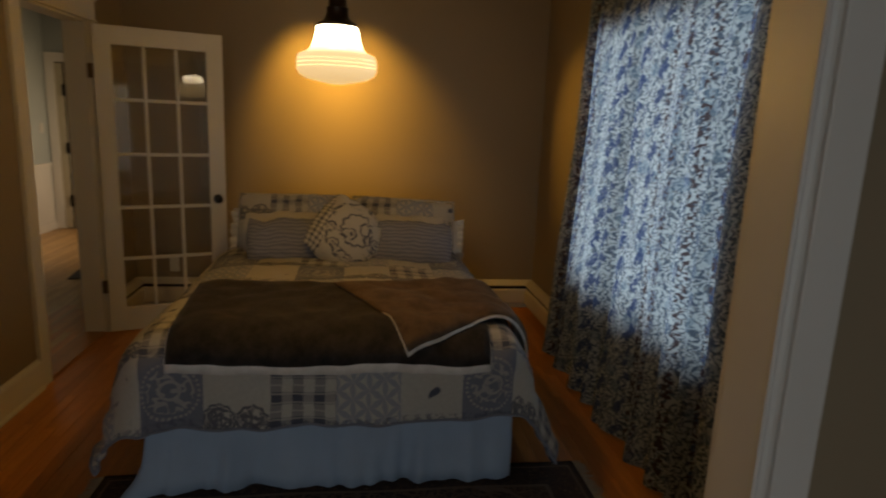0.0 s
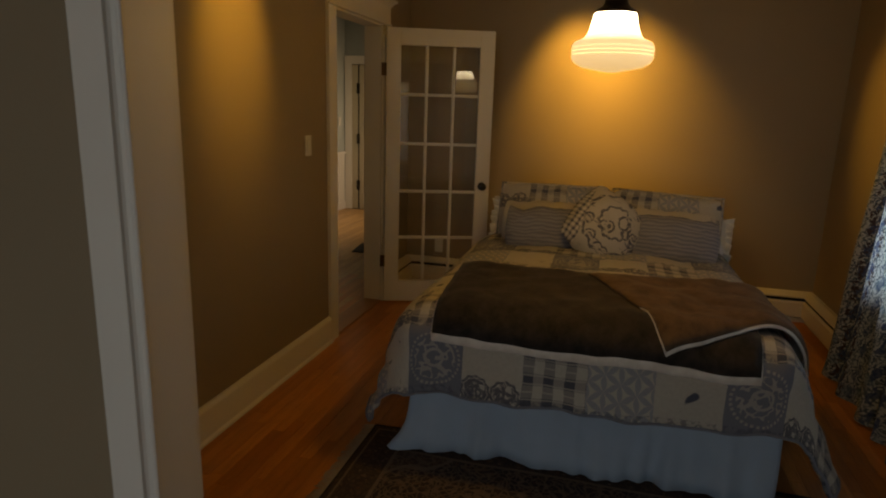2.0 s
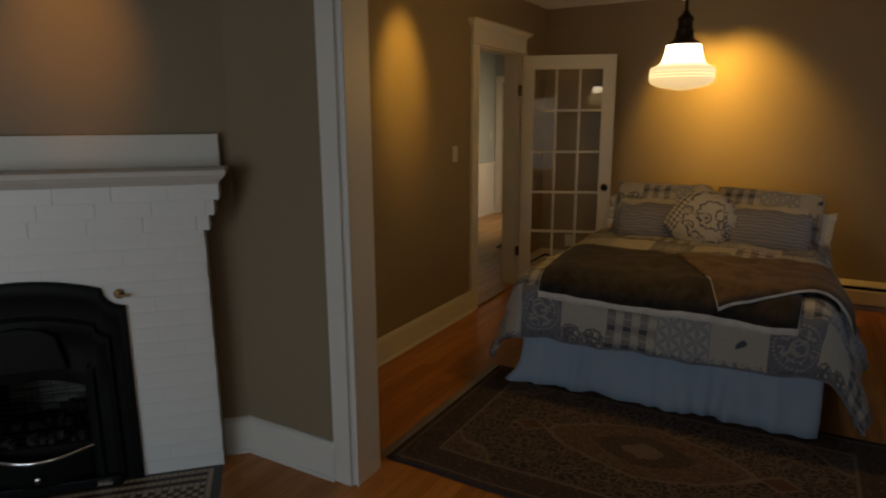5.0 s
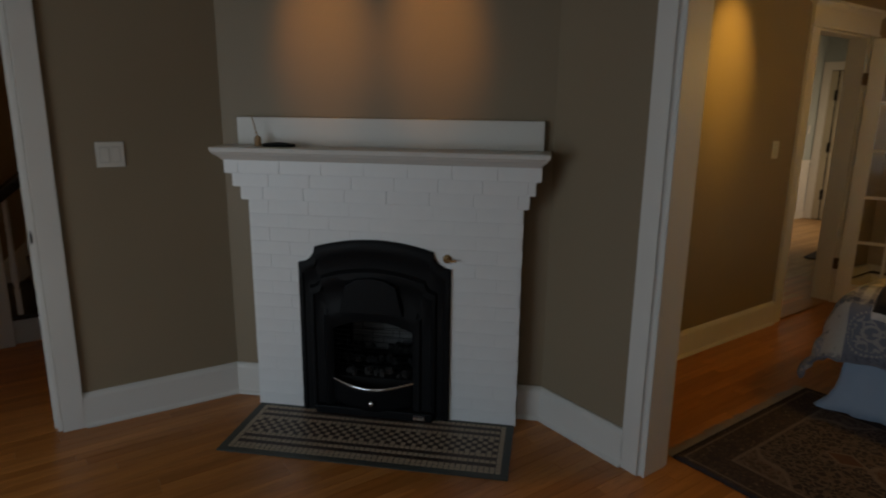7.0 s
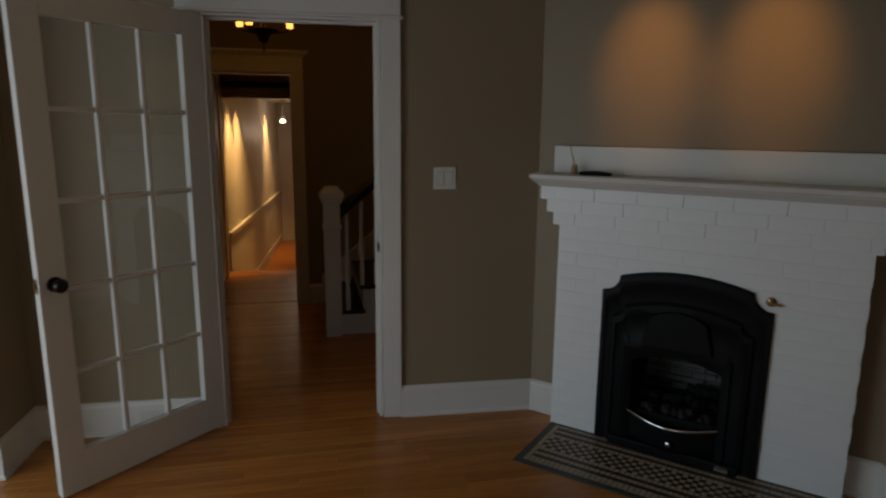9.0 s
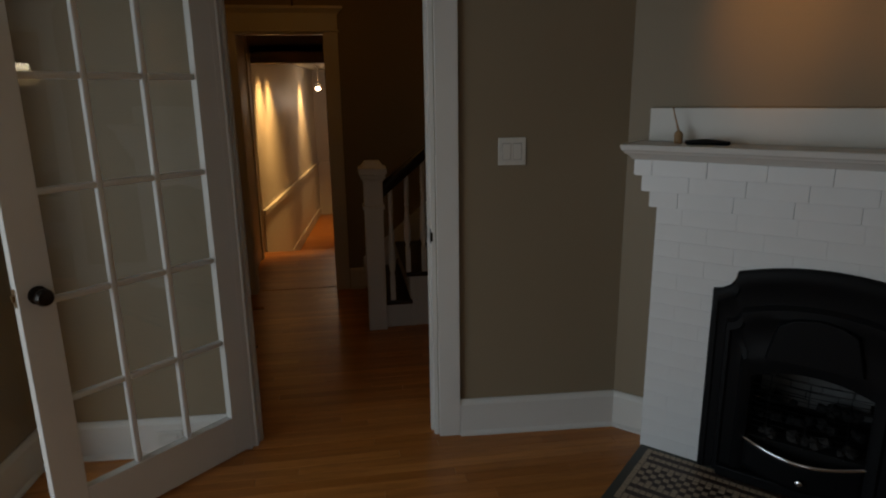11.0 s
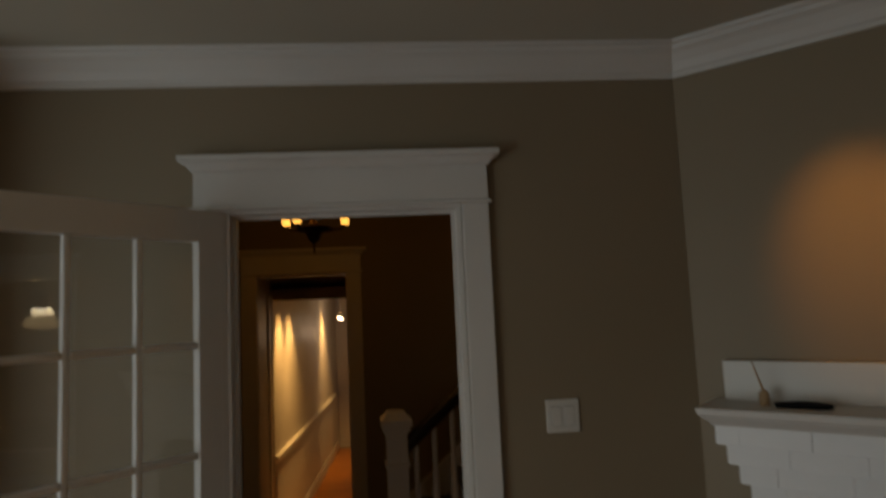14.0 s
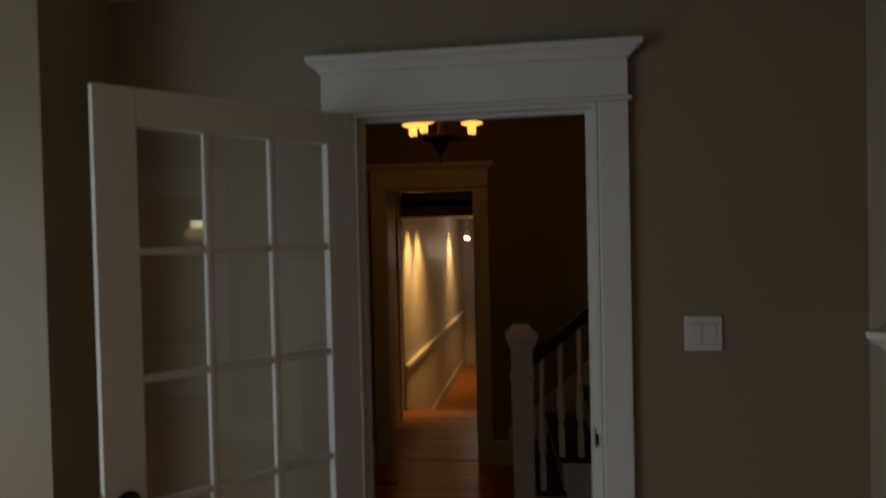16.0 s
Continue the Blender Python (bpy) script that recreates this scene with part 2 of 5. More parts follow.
    for s0, s1, h0, h1 in sorted(openings):
        block(cur, s0, z0, z1)
        block(s0, s1, z0, h0)
        block(s0, s1, h1, z1)
        cur = s1
    block(cur, b, z0, z1)
    return structure(name, bm, material or wall_paint, label or "greige painted plaster wall", "wall")


TURN = Matrix.Rotation(radians(-3.0), 4, "Z")  # the hall wall stands slightly out of square
JOG = (0.362, -2.560)          # corner of the jog, along and out of the hall wall
DOOR_Y = (-1.652, -0.851)      # living room door to the hall
BED_DOOR = (3.68, 4.46)        # bedroom door to the kitchen
OPEN_X = (1.780, 3.612)         # wide opening to the bedroom
HEAD = 2.056
HEADWALL, SIDE, BEDLEFT = 5.13, 4.28, 1.07
wall("wall_hall", "x", -0.13, 0.13, -4.2, 0.03, [(DOOR_Y[0] - 0.02, DOOR_Y[1] + 0.02, 0, HEAD + 0.02)], m=TURN)
wall("wall_jog", "x", 0.0, JOG[0], -4.3, JOG[1], m=TURN)
DIAG = Matrix.Rotation(radians(45), 4, "Z")
wall("wall_chimney", "y", 0.0, 0.12, 0.0, 1.66, [(0.52, 1.07, 0.10, 0.78)], m=DIAG, label="greige plaster wall set across the corner")
wall("wall_partition", "y", 1.15, 0.14, 1.07, SIDE, [(OPEN_X[0] - 0.02, OPEN_X[1] + 0.02, 0, HEAD + 0.02)])
wall("wall_bedroom_west", "x", 0.94, 0.13, 1.17, HEADWALL + 0.12, [(BED_DOOR[0] - 0.02, BED_DOOR[1] + 0.02, 0, HEAD + 0.02)])
wall("wall_bedroom_north", "y", HEADWALL, 0.12, BEDLEFT, SIDE + 0.14)
wall("wall_bedroom_east", "x", SIDE, 0.14, 1.29, HEADWALL, [(2.15, 3.80, 0.62, 2.12)])
# The openings in these two walls are unseen, assumed for the daylight lamps.
wall("wall_living_east", "x", SIDE, 0.14, -4.2, 1.29, [(-4.0, -2.4, 0.35, 1.95)])
wall("wall_living_south", "y", -4.34, 0.14, -0.13, SIDE + 0.14, [(0.85, 3.15, 0.18, 2.05)])


def slab(name, x0, x1, y0, y1, z0, z1, material, label, category):
    bm = bmesh.new()
    box(bm, x0, x1, y0, y1, z0, z1)
    return structure(name, bm, material, label, category)


slab("ceiling", -0.16, SIDE + 0.14, -4.34, 1.22, H, H + 0.1, ceiling_paint, "warm off-white plaster ceiling", "ceiling")
slab("ceiling_bedroom", 0.94, SIDE + 0.14, 1.22, HEADWALL + 0.12, H, H + 0.1, ceiling_paint, "warm off-white bedroom ceiling", "ceiling")
# hall, stairs well and back hall
FAR = -2.4
wall("wall_hall_far", "x", FAR - 0.12, 0.12, -2.2, 2.6, [(-1.958, -1.295, 0, 1.995)])
wall("wall_hall_south", "y", -2.2, 0.12, FAR, -0.19)
wall("wall_hall_north", "y", 2.5, 0.12, FAR, -0.13)
wall("wall_hall_chimney_side", "x", -0.13, 0.12, 0.06, 2.5)
slab("ceiling_hall", FAR - 0.12, -0.16, -2.2, 2.62, H, H + 0.1, ceiling_paint, "hall plaster ceiling", "ceiling")
slab("ceiling_passage", -3.9, FAR - 0.12, -2.3, -0.9, 2.30, 2.40, ceiling_paint, "low passage ceiling", "ceiling")
wall("wall_passage_south", "y", -2.16, 0.12, -3.84, FAR - 0.12, z1=2.3)
wall("wall_passage_north", "y", -1.18, 0.12, -3.84, FAR - 0.12, z1=2.3)
wall("wall_passage_soffit", "x", -3.96, 0.12, -2.3, -0.9, z0=1.84, z1=2.4)
hall_turn = pose(-3.84, -2.035, 0, 0, 0, -4.5)
bm = bmesh.new()
box(bm, -4.7, 0.02, -0.12, 0.0, -0.5, 1.94, hall_turn)
structure("wall_back_hall_south", bm, hall_paint, "warm white painted wall above a white dado", "wall")
wall("wall_back_hall_end", "x", -8.6, 0.12, -2.4, -0.6, z0=-0.5, z1=1.94, material=hall_paint, label="pale painted end wall")
wall("wall_back_hall_north", "y", -1.05, 0.12, -8.48, -3.84, z0=-0.5, z1=1.94, material=hall_paint, label="pale painted wall")
slab("ceiling_back_hall", -8.6, -3.84, -2.4, -0.9, 1.94, 2.0, ceiling_paint, "low white ceiling of the sunken back hall", "ceiling")
slab("floor_back_hall", -8.6, -3.80, -2.4, -0.9, -0.6, -0.5, oak_floor, "oak floor of the sunken back hall", "floor")
slab("step_face", -3.80, -3.76, -2.2, -0.9, -0.5, -0.02, trim_paint, "white riser down to the back hall", "step")
# kitchen passage
wall("wall_kitchen_west", "x", -1.13, 0.12, 2.62, 8.62, material=blue_paint, label="pale blue kitchen wall over white boards")
wall("wall_kitchen_north", "y", 8.5, 0.12, -1.01, 0.88, material=blue_paint, label="pale blue kitchen wall")
# The opening here is assumed; it only holds the kitchen fill light.
wall("wall_kitchen_east", "x", 0.88, 0.12, HEADWALL + 0.12, 8.7, [(6.4, 8.0, 0.85, 2.15)], material=blue_paint, label="pale blue kitchen wall with an unseen opening for the fill light")
slab("ceiling_kitchen", -1.13, 1.0, 2.62, 8.62, H, H + 0.1, ceiling_paint, "white kitchen ceiling", "ceiling")

# ---- trim ----
BASE = [(0, 0), (0.034, 0), (0.034, 0.010), (0.022, 0.020), (0.022, 0.150), (0.017, 0.161), (0.008, 0.172), (0, 0.172)]
CROWN = [(0, -0.118), (0.010, -0.118), (0.012, -0.104), (0.022, -0.096), (0.036, -0.070), (0.060, -0.042), (0.078, -0.030), (0.080, -0.018), (0.094, -0.012), (0.096, -0.001), (0, -0.001)]


def moulding(name, profile, points, z, material, label, closed=False):
    """A moulding round a room; the room lies to the right of the way the points go."""
    pts = [Vector((x, y, z)) for x, y in points]
    bm = bmesh.new()
    n = len(pts)

    def bend(i):
        if not closed and i in (0, n - 1):
            return 0.0
        d1, d2 = (pts[i] - pts[i - 1]).normalized(), (pts[(i + 1) % n] - pts[i]).normalized()
        return math.tan(math.atan2(d1.y * d2.x - d1.x * d2.y, d1.dot(d2)) / 2)

    for i in range(n if closed else n - 1):
        a, b = pts[i], pts[(i + 1) % n]
        d = (b - a).normalized()
        extrude_profile(bm, profile, a, b, (d.y, -d.x, 0), mitre=(bend(i), -bend((i + 1) % n)))
    return structure(name, bm, material, label, "trim")


CAS = 0.106


def turned(x, y):
    """A place given along the hall wall's own axes."""
    p = TURN @ Vector((x, y, 0))
    return p.x, p.y


moulding("crown_moulding", CROWN, [turned(JOG[0], -4.2), turned(*JOG), turned(0, JOG[1]), (0, 0), (1.15, 1.15), (SIDE, 1.15), (SIDE, -4.2)], H, trim_paint, "white cove crown moulding under the ceiling", True)
moulding("crown_moulding_bedroom", CROWN, [(BEDLEFT, 1.29), (BEDLEFT, HEADWALL), (SIDE, HEADWALL), (SIDE, 1.29)], H, trim_paint, "white cove crown moulding in the bedroom", True)
moulding("baseboard_hall_wall", BASE, [turned(0, DOOR_Y[1] + 0.118), (0, 0), (0.123, 0.123)], 0, trim_paint, "tall white painted baseboard")
moulding("baseboard_chimney", BASE, [(1.066, 1.066), (1.15, 1.15), (OPEN_X[0] - CAS - 0.004, 1.15)], 0, trim_paint, "tall white painted baseboard")
moulding("baseboard_jog", BASE, [turned(JOG[0], -4.2), turned(*JOG), turned(0, JOG[1]), turned(0, DOOR_Y[0] - 0.118)], 0, trim_paint, "tall white painted baseboard behind the door")
moulding("baseboard_living_east", BASE, [(OPEN_X[1] + CAS + 0.004, 1.15), (SIDE, 1.15), (SIDE, -4.2)], 0, trim_paint, "tall white painted baseboard")
moulding("baseboard_bedroom", BASE, [(OPEN_X[0] - CAS - 0.004, 1.29), (BEDLEFT, 1.29), (BEDLEFT, BED_DOOR[0] - CAS - 0.022)], 0, trim_paint, "tall white painted baseboard in the bedroom")
moulding("baseboard_hall_far", BASE, [(FAR, -1.20), (FAR, -1.09)], 0, trim_paint, "white hall baseboard")
moulding("baseboard_hall_south", BASE, [(-0.24, -2.08), (FAR, -2.08)], 0, trim_paint, "white hall baseboard")


def casing(name, axis, face, out, a, b, top, label, cap=0.05, width=CAS, board=0.115, deep=0.14, reveal=0.022):
    """Casing of an opening: jambs, side boards, head board and cap. The wall face is at face, looking along out (+1 or -1)."""
    root = thing(name, label, "door frame", kind="structure")

    def put(pname, s0, s1, h0, h1, o0, o1, bevel=0.003):
        bm = bmesh.new()
        lo, hi = sorted((face + out * o0, face + out * o1))
        if axis == "x":
            box(bm, lo, hi, s0, s1, h0, h1)
        else:
            box(bm, s0, s1, lo, hi, h0, h1)
        return part(pname, bm, trim_paint, root, bevel=bevel)

    width = width + reveal
    put("side_casing", a - width, a - reveal, 0, top + 0.012, -0.001, 0.022)
    put("side_casing", b + reveal, b + width, 0, top + 0.012, -0.001, 0.022)
    put("bead", a - width - 0.012, b + width + 0.012, top + 0.012, top + 0.026, -0.001, 0.034, 0.005)
    put("head_casing", a - width, b + width, top + 0.026, top + 0.026 + board, -0.001, 0.024)
    z = top + 0.026 + board
    bm = bmesh.new()
    prof = [(0, 0), (0.028, 0), (0.034, 0.010), (0.050, 0.026), (0.062, 0.030), (0.062, cap), (0, cap)]
    rings = []
    for o, h in prof:
        e = max(o - 0.02, 0.0)
        pts = [(a - width - e, 0.0), (a - width - e, o), (b + width + e, o), (b + width + e, 0.0)]
        rings.append([bm.verts.new((face + out * q, s, z + h) if axis == "x" else (s, face + out * q, z + h)) for s, q in pts])
    for lo, hi in zip(rings, rings[1:]):
        for i in range(4):
            j = (i + 1) % 4
            if (lo[i].co - lo[j].co).length > 1e-5 or (hi[i].co - hi[j].co).length > 1e-5:
                bm.faces.new((lo[i], lo[j], hi[j], hi[i]))
    bmesh.ops.remove_doubles(bm, verts=bm.verts, dist=1e-5)
    part("cap_moulding", bm, trim_paint, root)
    if deep:
        back = -deep - 0.001
        put("jamb", a - 0.02, a, 0, top, 0.002, back)
        put("jamb", b, b + 0.02, 0, top, 0.002, back)
        put("jamb", a - 0.02, b + 0.02, top, top + 0.02, 0.002, back)
    return root


hall_frame = casing("door_frame_hall", "x", 0.0, 1, *DOOR_Y, HEAD, "white painted craftsman door casing with a capped head", deep=0.13, board=0.128, width=0.096)
hall_frame.matrix_basis = TURN
bm = bmesh.new()
box(bm, -0.075, -0.045, DOOR_Y[1] - 0.012, DOOR_Y[1], 0, HEAD)
box(bm, -0.075, -0.045, DOOR_Y[0], DOOR_Y[0] + 0.012, 0, HEAD)
box(bm, -0.075, -0.045, DOOR_Y[0] + 0.012, DOOR_Y[1] - 0.012, HEAD - 0.012, HEAD)
part("door_stop", bm, trim_paint, hall_frame)
bm = bmesh.new()
box(bm, -0.038, -0.004, DOOR_Y[1] - 0.003, DOOR_Y[1], 0.912, 0.972)
box(bm, -0.002, 0.004, DOOR_Y[1] - 0.004, DOOR_Y[1] + 0.006, 0.922, 0.962)
part("strike_plate", bm, black_metal, hall_frame, "dark metal strike plate")
casing("door_frame_hall_back", "x", -0.13, -1, *DOOR_Y, HEAD, "white painted door casing on the hall side", deep=0).matrix_basis = TURN
opening_frame = casing("opening_frame", "y", 1.15, -1, *OPEN_X, HEAD, "white painted casing of the wide opening", deep=0.14, width=0.088, reveal=0.028)
casing("opening_frame_bedroom", "y", 1.29, 1, *OPEN_X, HEAD, "white painted casing on the bedroom side", deep=0, reveal=0.004)
for x0, way in ((OPEN_X[0], -1), (OPEN_X[1], 1)):
    bm = bmesh.new()
    extrude_profile(bm, [(0.0280, 0.020), (0.0275, 0.012), (0.023, 0.006), (0.016, 0.0025), (0.010, 0.002), (0.0, 0.002), (0.0, -0.001), (0.0280, -0.001)], (x0, 1.150, 0), (x0, 1.150, HEAD), (way, 0, 0), (0, -1, 0))
    part("cove_strip", bm, trim_paint, opening_frame, "hollow strip beside the bead")
    bm = bmesh.new()
    tube(bm, [(x0 + way * 0.004, 1.147, 0), (x0 + way * 0.004, 1.147, HEAD)], 0.0062, 10)
    part("corner_bead", bm, trim_paint, opening_frame, "rounded corner bead", smooth=60)
bed_frame = casing("door_frame_bedroom", "x", BEDLEFT, 1, *BED_DOOR, HEAD, "white painted bedroom door casing with a capped head", deep=0.13)
far_frame = casing("door_frame_far", "x", FAR, 1, -1.938, -1.315, 1.975, "painted casing of the far passage", deep=0.12, reveal=0.004)
bm = bmesh.new()
box(bm, 0.93, 1.085, BED_DOOR[0], BED_DOOR[1], 0.004, 0.016)
tagged(part("threshold", bm, oak_saddle, bevel=0.005), "worn oak threshold in the bedroom doorway", "threshold", kind="structure")


# ---- french doors ----
def knob_mesh(bm, y, out):
    m = Matrix.Translation((0, y, 0)) @ Matrix.Rotation(radians(-90 * out), 4, "X")
    lathe(bm, [(0.030, 0.0), (0.031, 0.004), (0.026, 0.008), (0.011, 0.010), (0.010, 0.028), (0.020, 0.034), (0.028, 0.044), (0.029, 0.054), (0.023, 0.064), (0.010, 0.068)], 20, m)


def french_door(name, label, w, h, m, face, hinges=(), top=0.118, bot=0.175):
    """A fifteen-pane door leaf; local x from the hinge, thickness towards +y from face to face + 0.04."""
    root = thing(name, label, "door", m)
    y0, y1 = face, face + 0.04
    st, mun = 0.108, 0.022

    def board(pname, a, b, c, d, inset=0.0, bev=0.003):
        bm = bmesh.new()
        box(bm, a, b, y0 + inset, y1 - inset, c, d)
        part(pname, bm, trim_paint, root, bevel=bev)

    board("stile", 0, st, 0.012, h)
    board("stile", w - st, w, 0.012, h)
    board("top_rail", st, w - st, h - top, h)
    board("bottom_rail", st, w - st, 0.012, bot)
    gw, gh = (w - 2 * st - 2 * mun) / 3, (h - top - bot - 4 * mun) / 5
    for i in (1, 2):
        x = st + i * gw + (i - 1) * mun
        board("muntin", x, x + mun, bot, h - top, 0.006, 0.006)
    for j in range(1, 5):
        z = bot + j * gh + (j - 1) * mun
        for i in range(3):
            x = st + i * (gw + mun)
            board("muntin", x, x + gw, z, z + mun, 0.006, 0.006)
    bm = bmesh.new()
    box(bm, -gw / 2 - 0.004, gw / 2 + 0.004, -0.0015, 0.0015, -gh / 2 - 0.004, gh / 2 + 0.004)
    first = None
    for i in range(3):
        for j in range(5):
            at = pose(st + gw / 2 + i * (gw + mun), (y0 + y1) / 2, bot + gh / 2 + j * (gh + mun))
            if first is None:
                first = part("pane", bm, pane_glass, root, m=at)
                first.visible_shadow = False
            else:
                o = first.copy()
                scene.collection.objects.link(o)
                o.matrix_basis = at
    bm = bmesh.new()
    knob_mesh(bm, y0, -1)
    knob_mesh(bm, y1, 1)
    part("knob", bm, black_metal, root, "round dark bronze knob", smooth=40, m=pose(w - 0.058, 0, 0.925))
    bm = bmesh.new()
    box(bm, w - 0.001, w + 0.0025, y0 + 0.008, y1 - 0.008, 0.895, 0.955)
    box(bm, w, w + 0.009, y0 + 0.014, y1 - 0.014, 0.915, 0.935)
    part("latch", bm, brass, root, "metal latch plate")
    for z in hinges:
        bm = bmesh.new()
        hy = y0 if face >= 0 else y1
        tube(bm, [(-0.006, hy, z - 0.045), (-0.006, hy, z + 0.045)], 0.008)
        box(bm, -0.034, -0.004, hy - 0.0015, hy + 0.0015, z - 0.045, z + 0.045)
        part("hinge", bm, hinge_metal, root, "worn bronze hinge", smooth=40)
    return root


french_door("french_door_living", "white fifteen-pane French door standing half open into the living room", 0.812, 2.064, TURN @ pose(0.004, -1.660, 0, 0, 0, -42.6), -0.04, (), 0.108, 0.190)
french_door("french_door_bedroom", "white fifteen-pane French door standing open beside the bed", 0.790, 2.05, pose(1.112, 4.452, 0, 0, 0, 21.0), 0.0, (0.335, 1.76))

# ---- fireplace ----
fireplace = thing("fireplace", "white painted brick corner fireplace with a stepped mantel", "fireplace", DIAG.copy())
# In the chimney's own frame x runs along the wall and -y comes out into the room.


def fp(name, boxes, material, label="", bevel=0.0, parent=None):
    bm = bmesh.new()
    for b in boxes:
        box(bm, *b)
    return part(name, bm, material, parent or fireplace, label, bevel=bevel)


FACE = 0.115
fp("brick_core", [(0.178, 0.50, -FACE + 0.0012, -0.001, 0.0, 1.08), (1.09, 1.503, -FACE + 0.0012, -0.001, 0.0, 1.08), (0.50, 1.09, -FACE + 0.0012, -0.001, 0.78, 1.08)], brick_paint)
random.seed(4)
brick_meshes = {}


def brick(length, height, depth):
    key = (round(length, 3), round(height, 4), round(depth, 3))
    if key not in brick_meshes:
        bm = bmesh.new()
        c, hl, hh = 0.0012, length / 2, height / 2
        outer = [(-hl, -hh), (hl, -hh), (hl, hh), (-hl, hh)]
        back = [bm.verts.new((x, depth, z)) for x, z in outer]
        edge = [bm.verts.new((x, c, z)) for x, z in outer]
        front = [bm.verts.new((x - math.copysign(c, x), 0.0, z - math.copysign(c, z))) for x, z in outer]
        for lo, hi in ((back, edge), (edge, front)):
            for i in range(4):
                j = (i + 1) % 4
                bm.faces.new((lo[i], lo[j], hi[j], hi[i]))
        bm.faces.new(front)
        bm.faces.new(back[::-1])
        bmesh.ops.recalc_face_normals(bm, faces=bm.faces)
        me = bpy.data.meshes.new("brick")
        bm.to_mesh(me)
        bm.free()
        me.materials.append(brick_paint)
        brick_meshes[key] = me
    return brick_meshes[key]


def lay_course(u0, u1, z, height, face, depth, shift, gaps=()):
    u, size = u0 - shift, 0.203
    while u < u1 - 0.01:
        a, b = max(u, u0), min(u + size, u1)
        spans = [(a, b)]
        for g0, g1 in gaps:
            spans = [s for x0, x1 in spans for s in ((x0, min(x1, g0)), (max(x0, g1), x1)) if s[1] - s[0] > 0.02]
        for a2, b2 in spans:
            if b2 - a2 > 0.02:
                ob = new("brick", brick(b2 - a2 - 0.0010, height - 0.0010, depth))
                ob.parent = fireplace
                ob.matrix_basis = pose((a2 + b2) / 2, -face + random.uniform(-0.0006, 0.0004), z + height / 2, 0, 0, random.uniform(-0.12, 0.12))
        u += size


for k in range(16):
    lay_course(0.174, 1.507, k * 0.0675, 0.0675, FACE, 0.03, 0.1 * (k % 2), [(0.50, 1.09)] if k < 11 else ())
for k, (u0, u1, n) in enumerate(((0.149, 1.530, 0.140), (0.122, 1.556, 0.165), (0.097, 1.580, 0.190))):
    z = 1.08 + 0.0655 * k
    fp("corbel_core", [(u0 + 0.004, u1 - 0.004, -n + 0.012, -0.001, z, z + 0.0655)], brick_paint)
    lay_course(u0, u1, z + 0.003, 0.0620, n, 0.03, (0.09, 0.02, 0.13)[k])
bm = bmesh.new()
prof = [(0.0, 0.0, 1.2765), (0.0, 0.006, 1.284), (0.012, 0.020, 1.296), (0.022, 0.030, 1.302), (0.022, 0.034, 1.309), (0.030, 0.042, 1.314), (0.034, 0.046, 1.332), (0.030, 0.043, 1.336)]
rings = []
for e, o, z in prof:
    rings.append([bm.verts.new(p) for p in ((0.088 - e, -0.001, z), (0.088 - e, -0.195 - o, z), (1.580 + e, -0.195 - o, z), (1.580 + e, -0.001, z))])
for lo, hi in zip(rings, rings[1:]):
    for i in range(4):
        bm.faces.new((lo[i], lo[(i + 1) % 4], hi[(i + 1) % 4], hi[i]))
bm.faces.new(rings[0][::-1])
bm.faces.new(rings[-1])
part("mantel_shelf", bm, trim_paint, fireplace, "moulded white mantel shelf")
fp("backboard", [(0.100, 1.581, -0.040, -0.001, 1.3365, 1.470)], trim_paint, "flat white board behind the shelf", 0.003)

# gas insert
insert = thing("gas_fire_insert", "black cast-iron arched gas fire insert with a chrome rail", "fireplace insert", DIAG.copy())


def arch(u0, u1, zs, zt, shoulder, n=12):
    """Outline of an arched plate, from its lower left corner round to its lower right one."""
    mid, half = (u0 + u1) / 2, (u1 - u0) / 2 - shoulder
    rise = zt - zs - shoulder * 0.95
    pts = [(u0, 0.0 + zs * k / 4) for k in range(5)]
    if shoulder:
        for k in range(1, 5):
            a = math.pi / 2 * k / 4
            pts.append((u0 + shoulder * math.sin(a), zs + shoulder * 0.95 * (1 - math.cos(a))))
    else:
        pts += [(u0, zs)] * 4
    left = zt - rise
    for k in range(1, n):
        x = -1 + 2 * k / n
        pts.append((mid + half * x, left + rise * (1 - x * x)))
    return pts + [(2 * mid - u, z) for u, z in reversed(pts[:9])]


outer, inner = arch(0.422, 1.176, 0.782, 0.907, 0.084), [(u, max(z, 0.045)) for u, z in arch(0.592, 0.993, 0.455, 0.500, 0.0)]
bm = bmesh.new()
rings = []
for t, n in ((0, 0.114), (0, 0.130), (0.03, 0.137), (0.14, 0.138), (0.17, 0.131), (0.34, 0.130), (0.38, 0.146), (0.46, 0.148), (0.50, 0.138), (0.74, 0.134), (0.80, 0.146), (0.90, 0.142), (1, 0.130), (1, 0.03)):
    rings.append([bm.verts.new((a[0] + (b[0] - a[0]) * t, -n, a[1] + (b[1] - a[1]) * t)) for a, b in zip(outer, inner)])
for lo, hi in zip(rings, rings[1:]):
    for i in range(len(outer) - 1):
        bm.faces.new((lo[i], lo[i + 1], hi[i + 1], hi[i]))
bmesh.ops.remove_doubles(bm, verts=bm.verts, dist=1e-5)
part("surround", bm, black_iron, insert, "arched cast-iron surround", smooth=35)


bm = bmesh.new()
hood = [(0.625, 0.540), (0.960, 0.540), (0.925, 0.690), (0.870, 0.722), (0.7925, 0.734), (0.715, 0.722), (0.660, 0.690)]
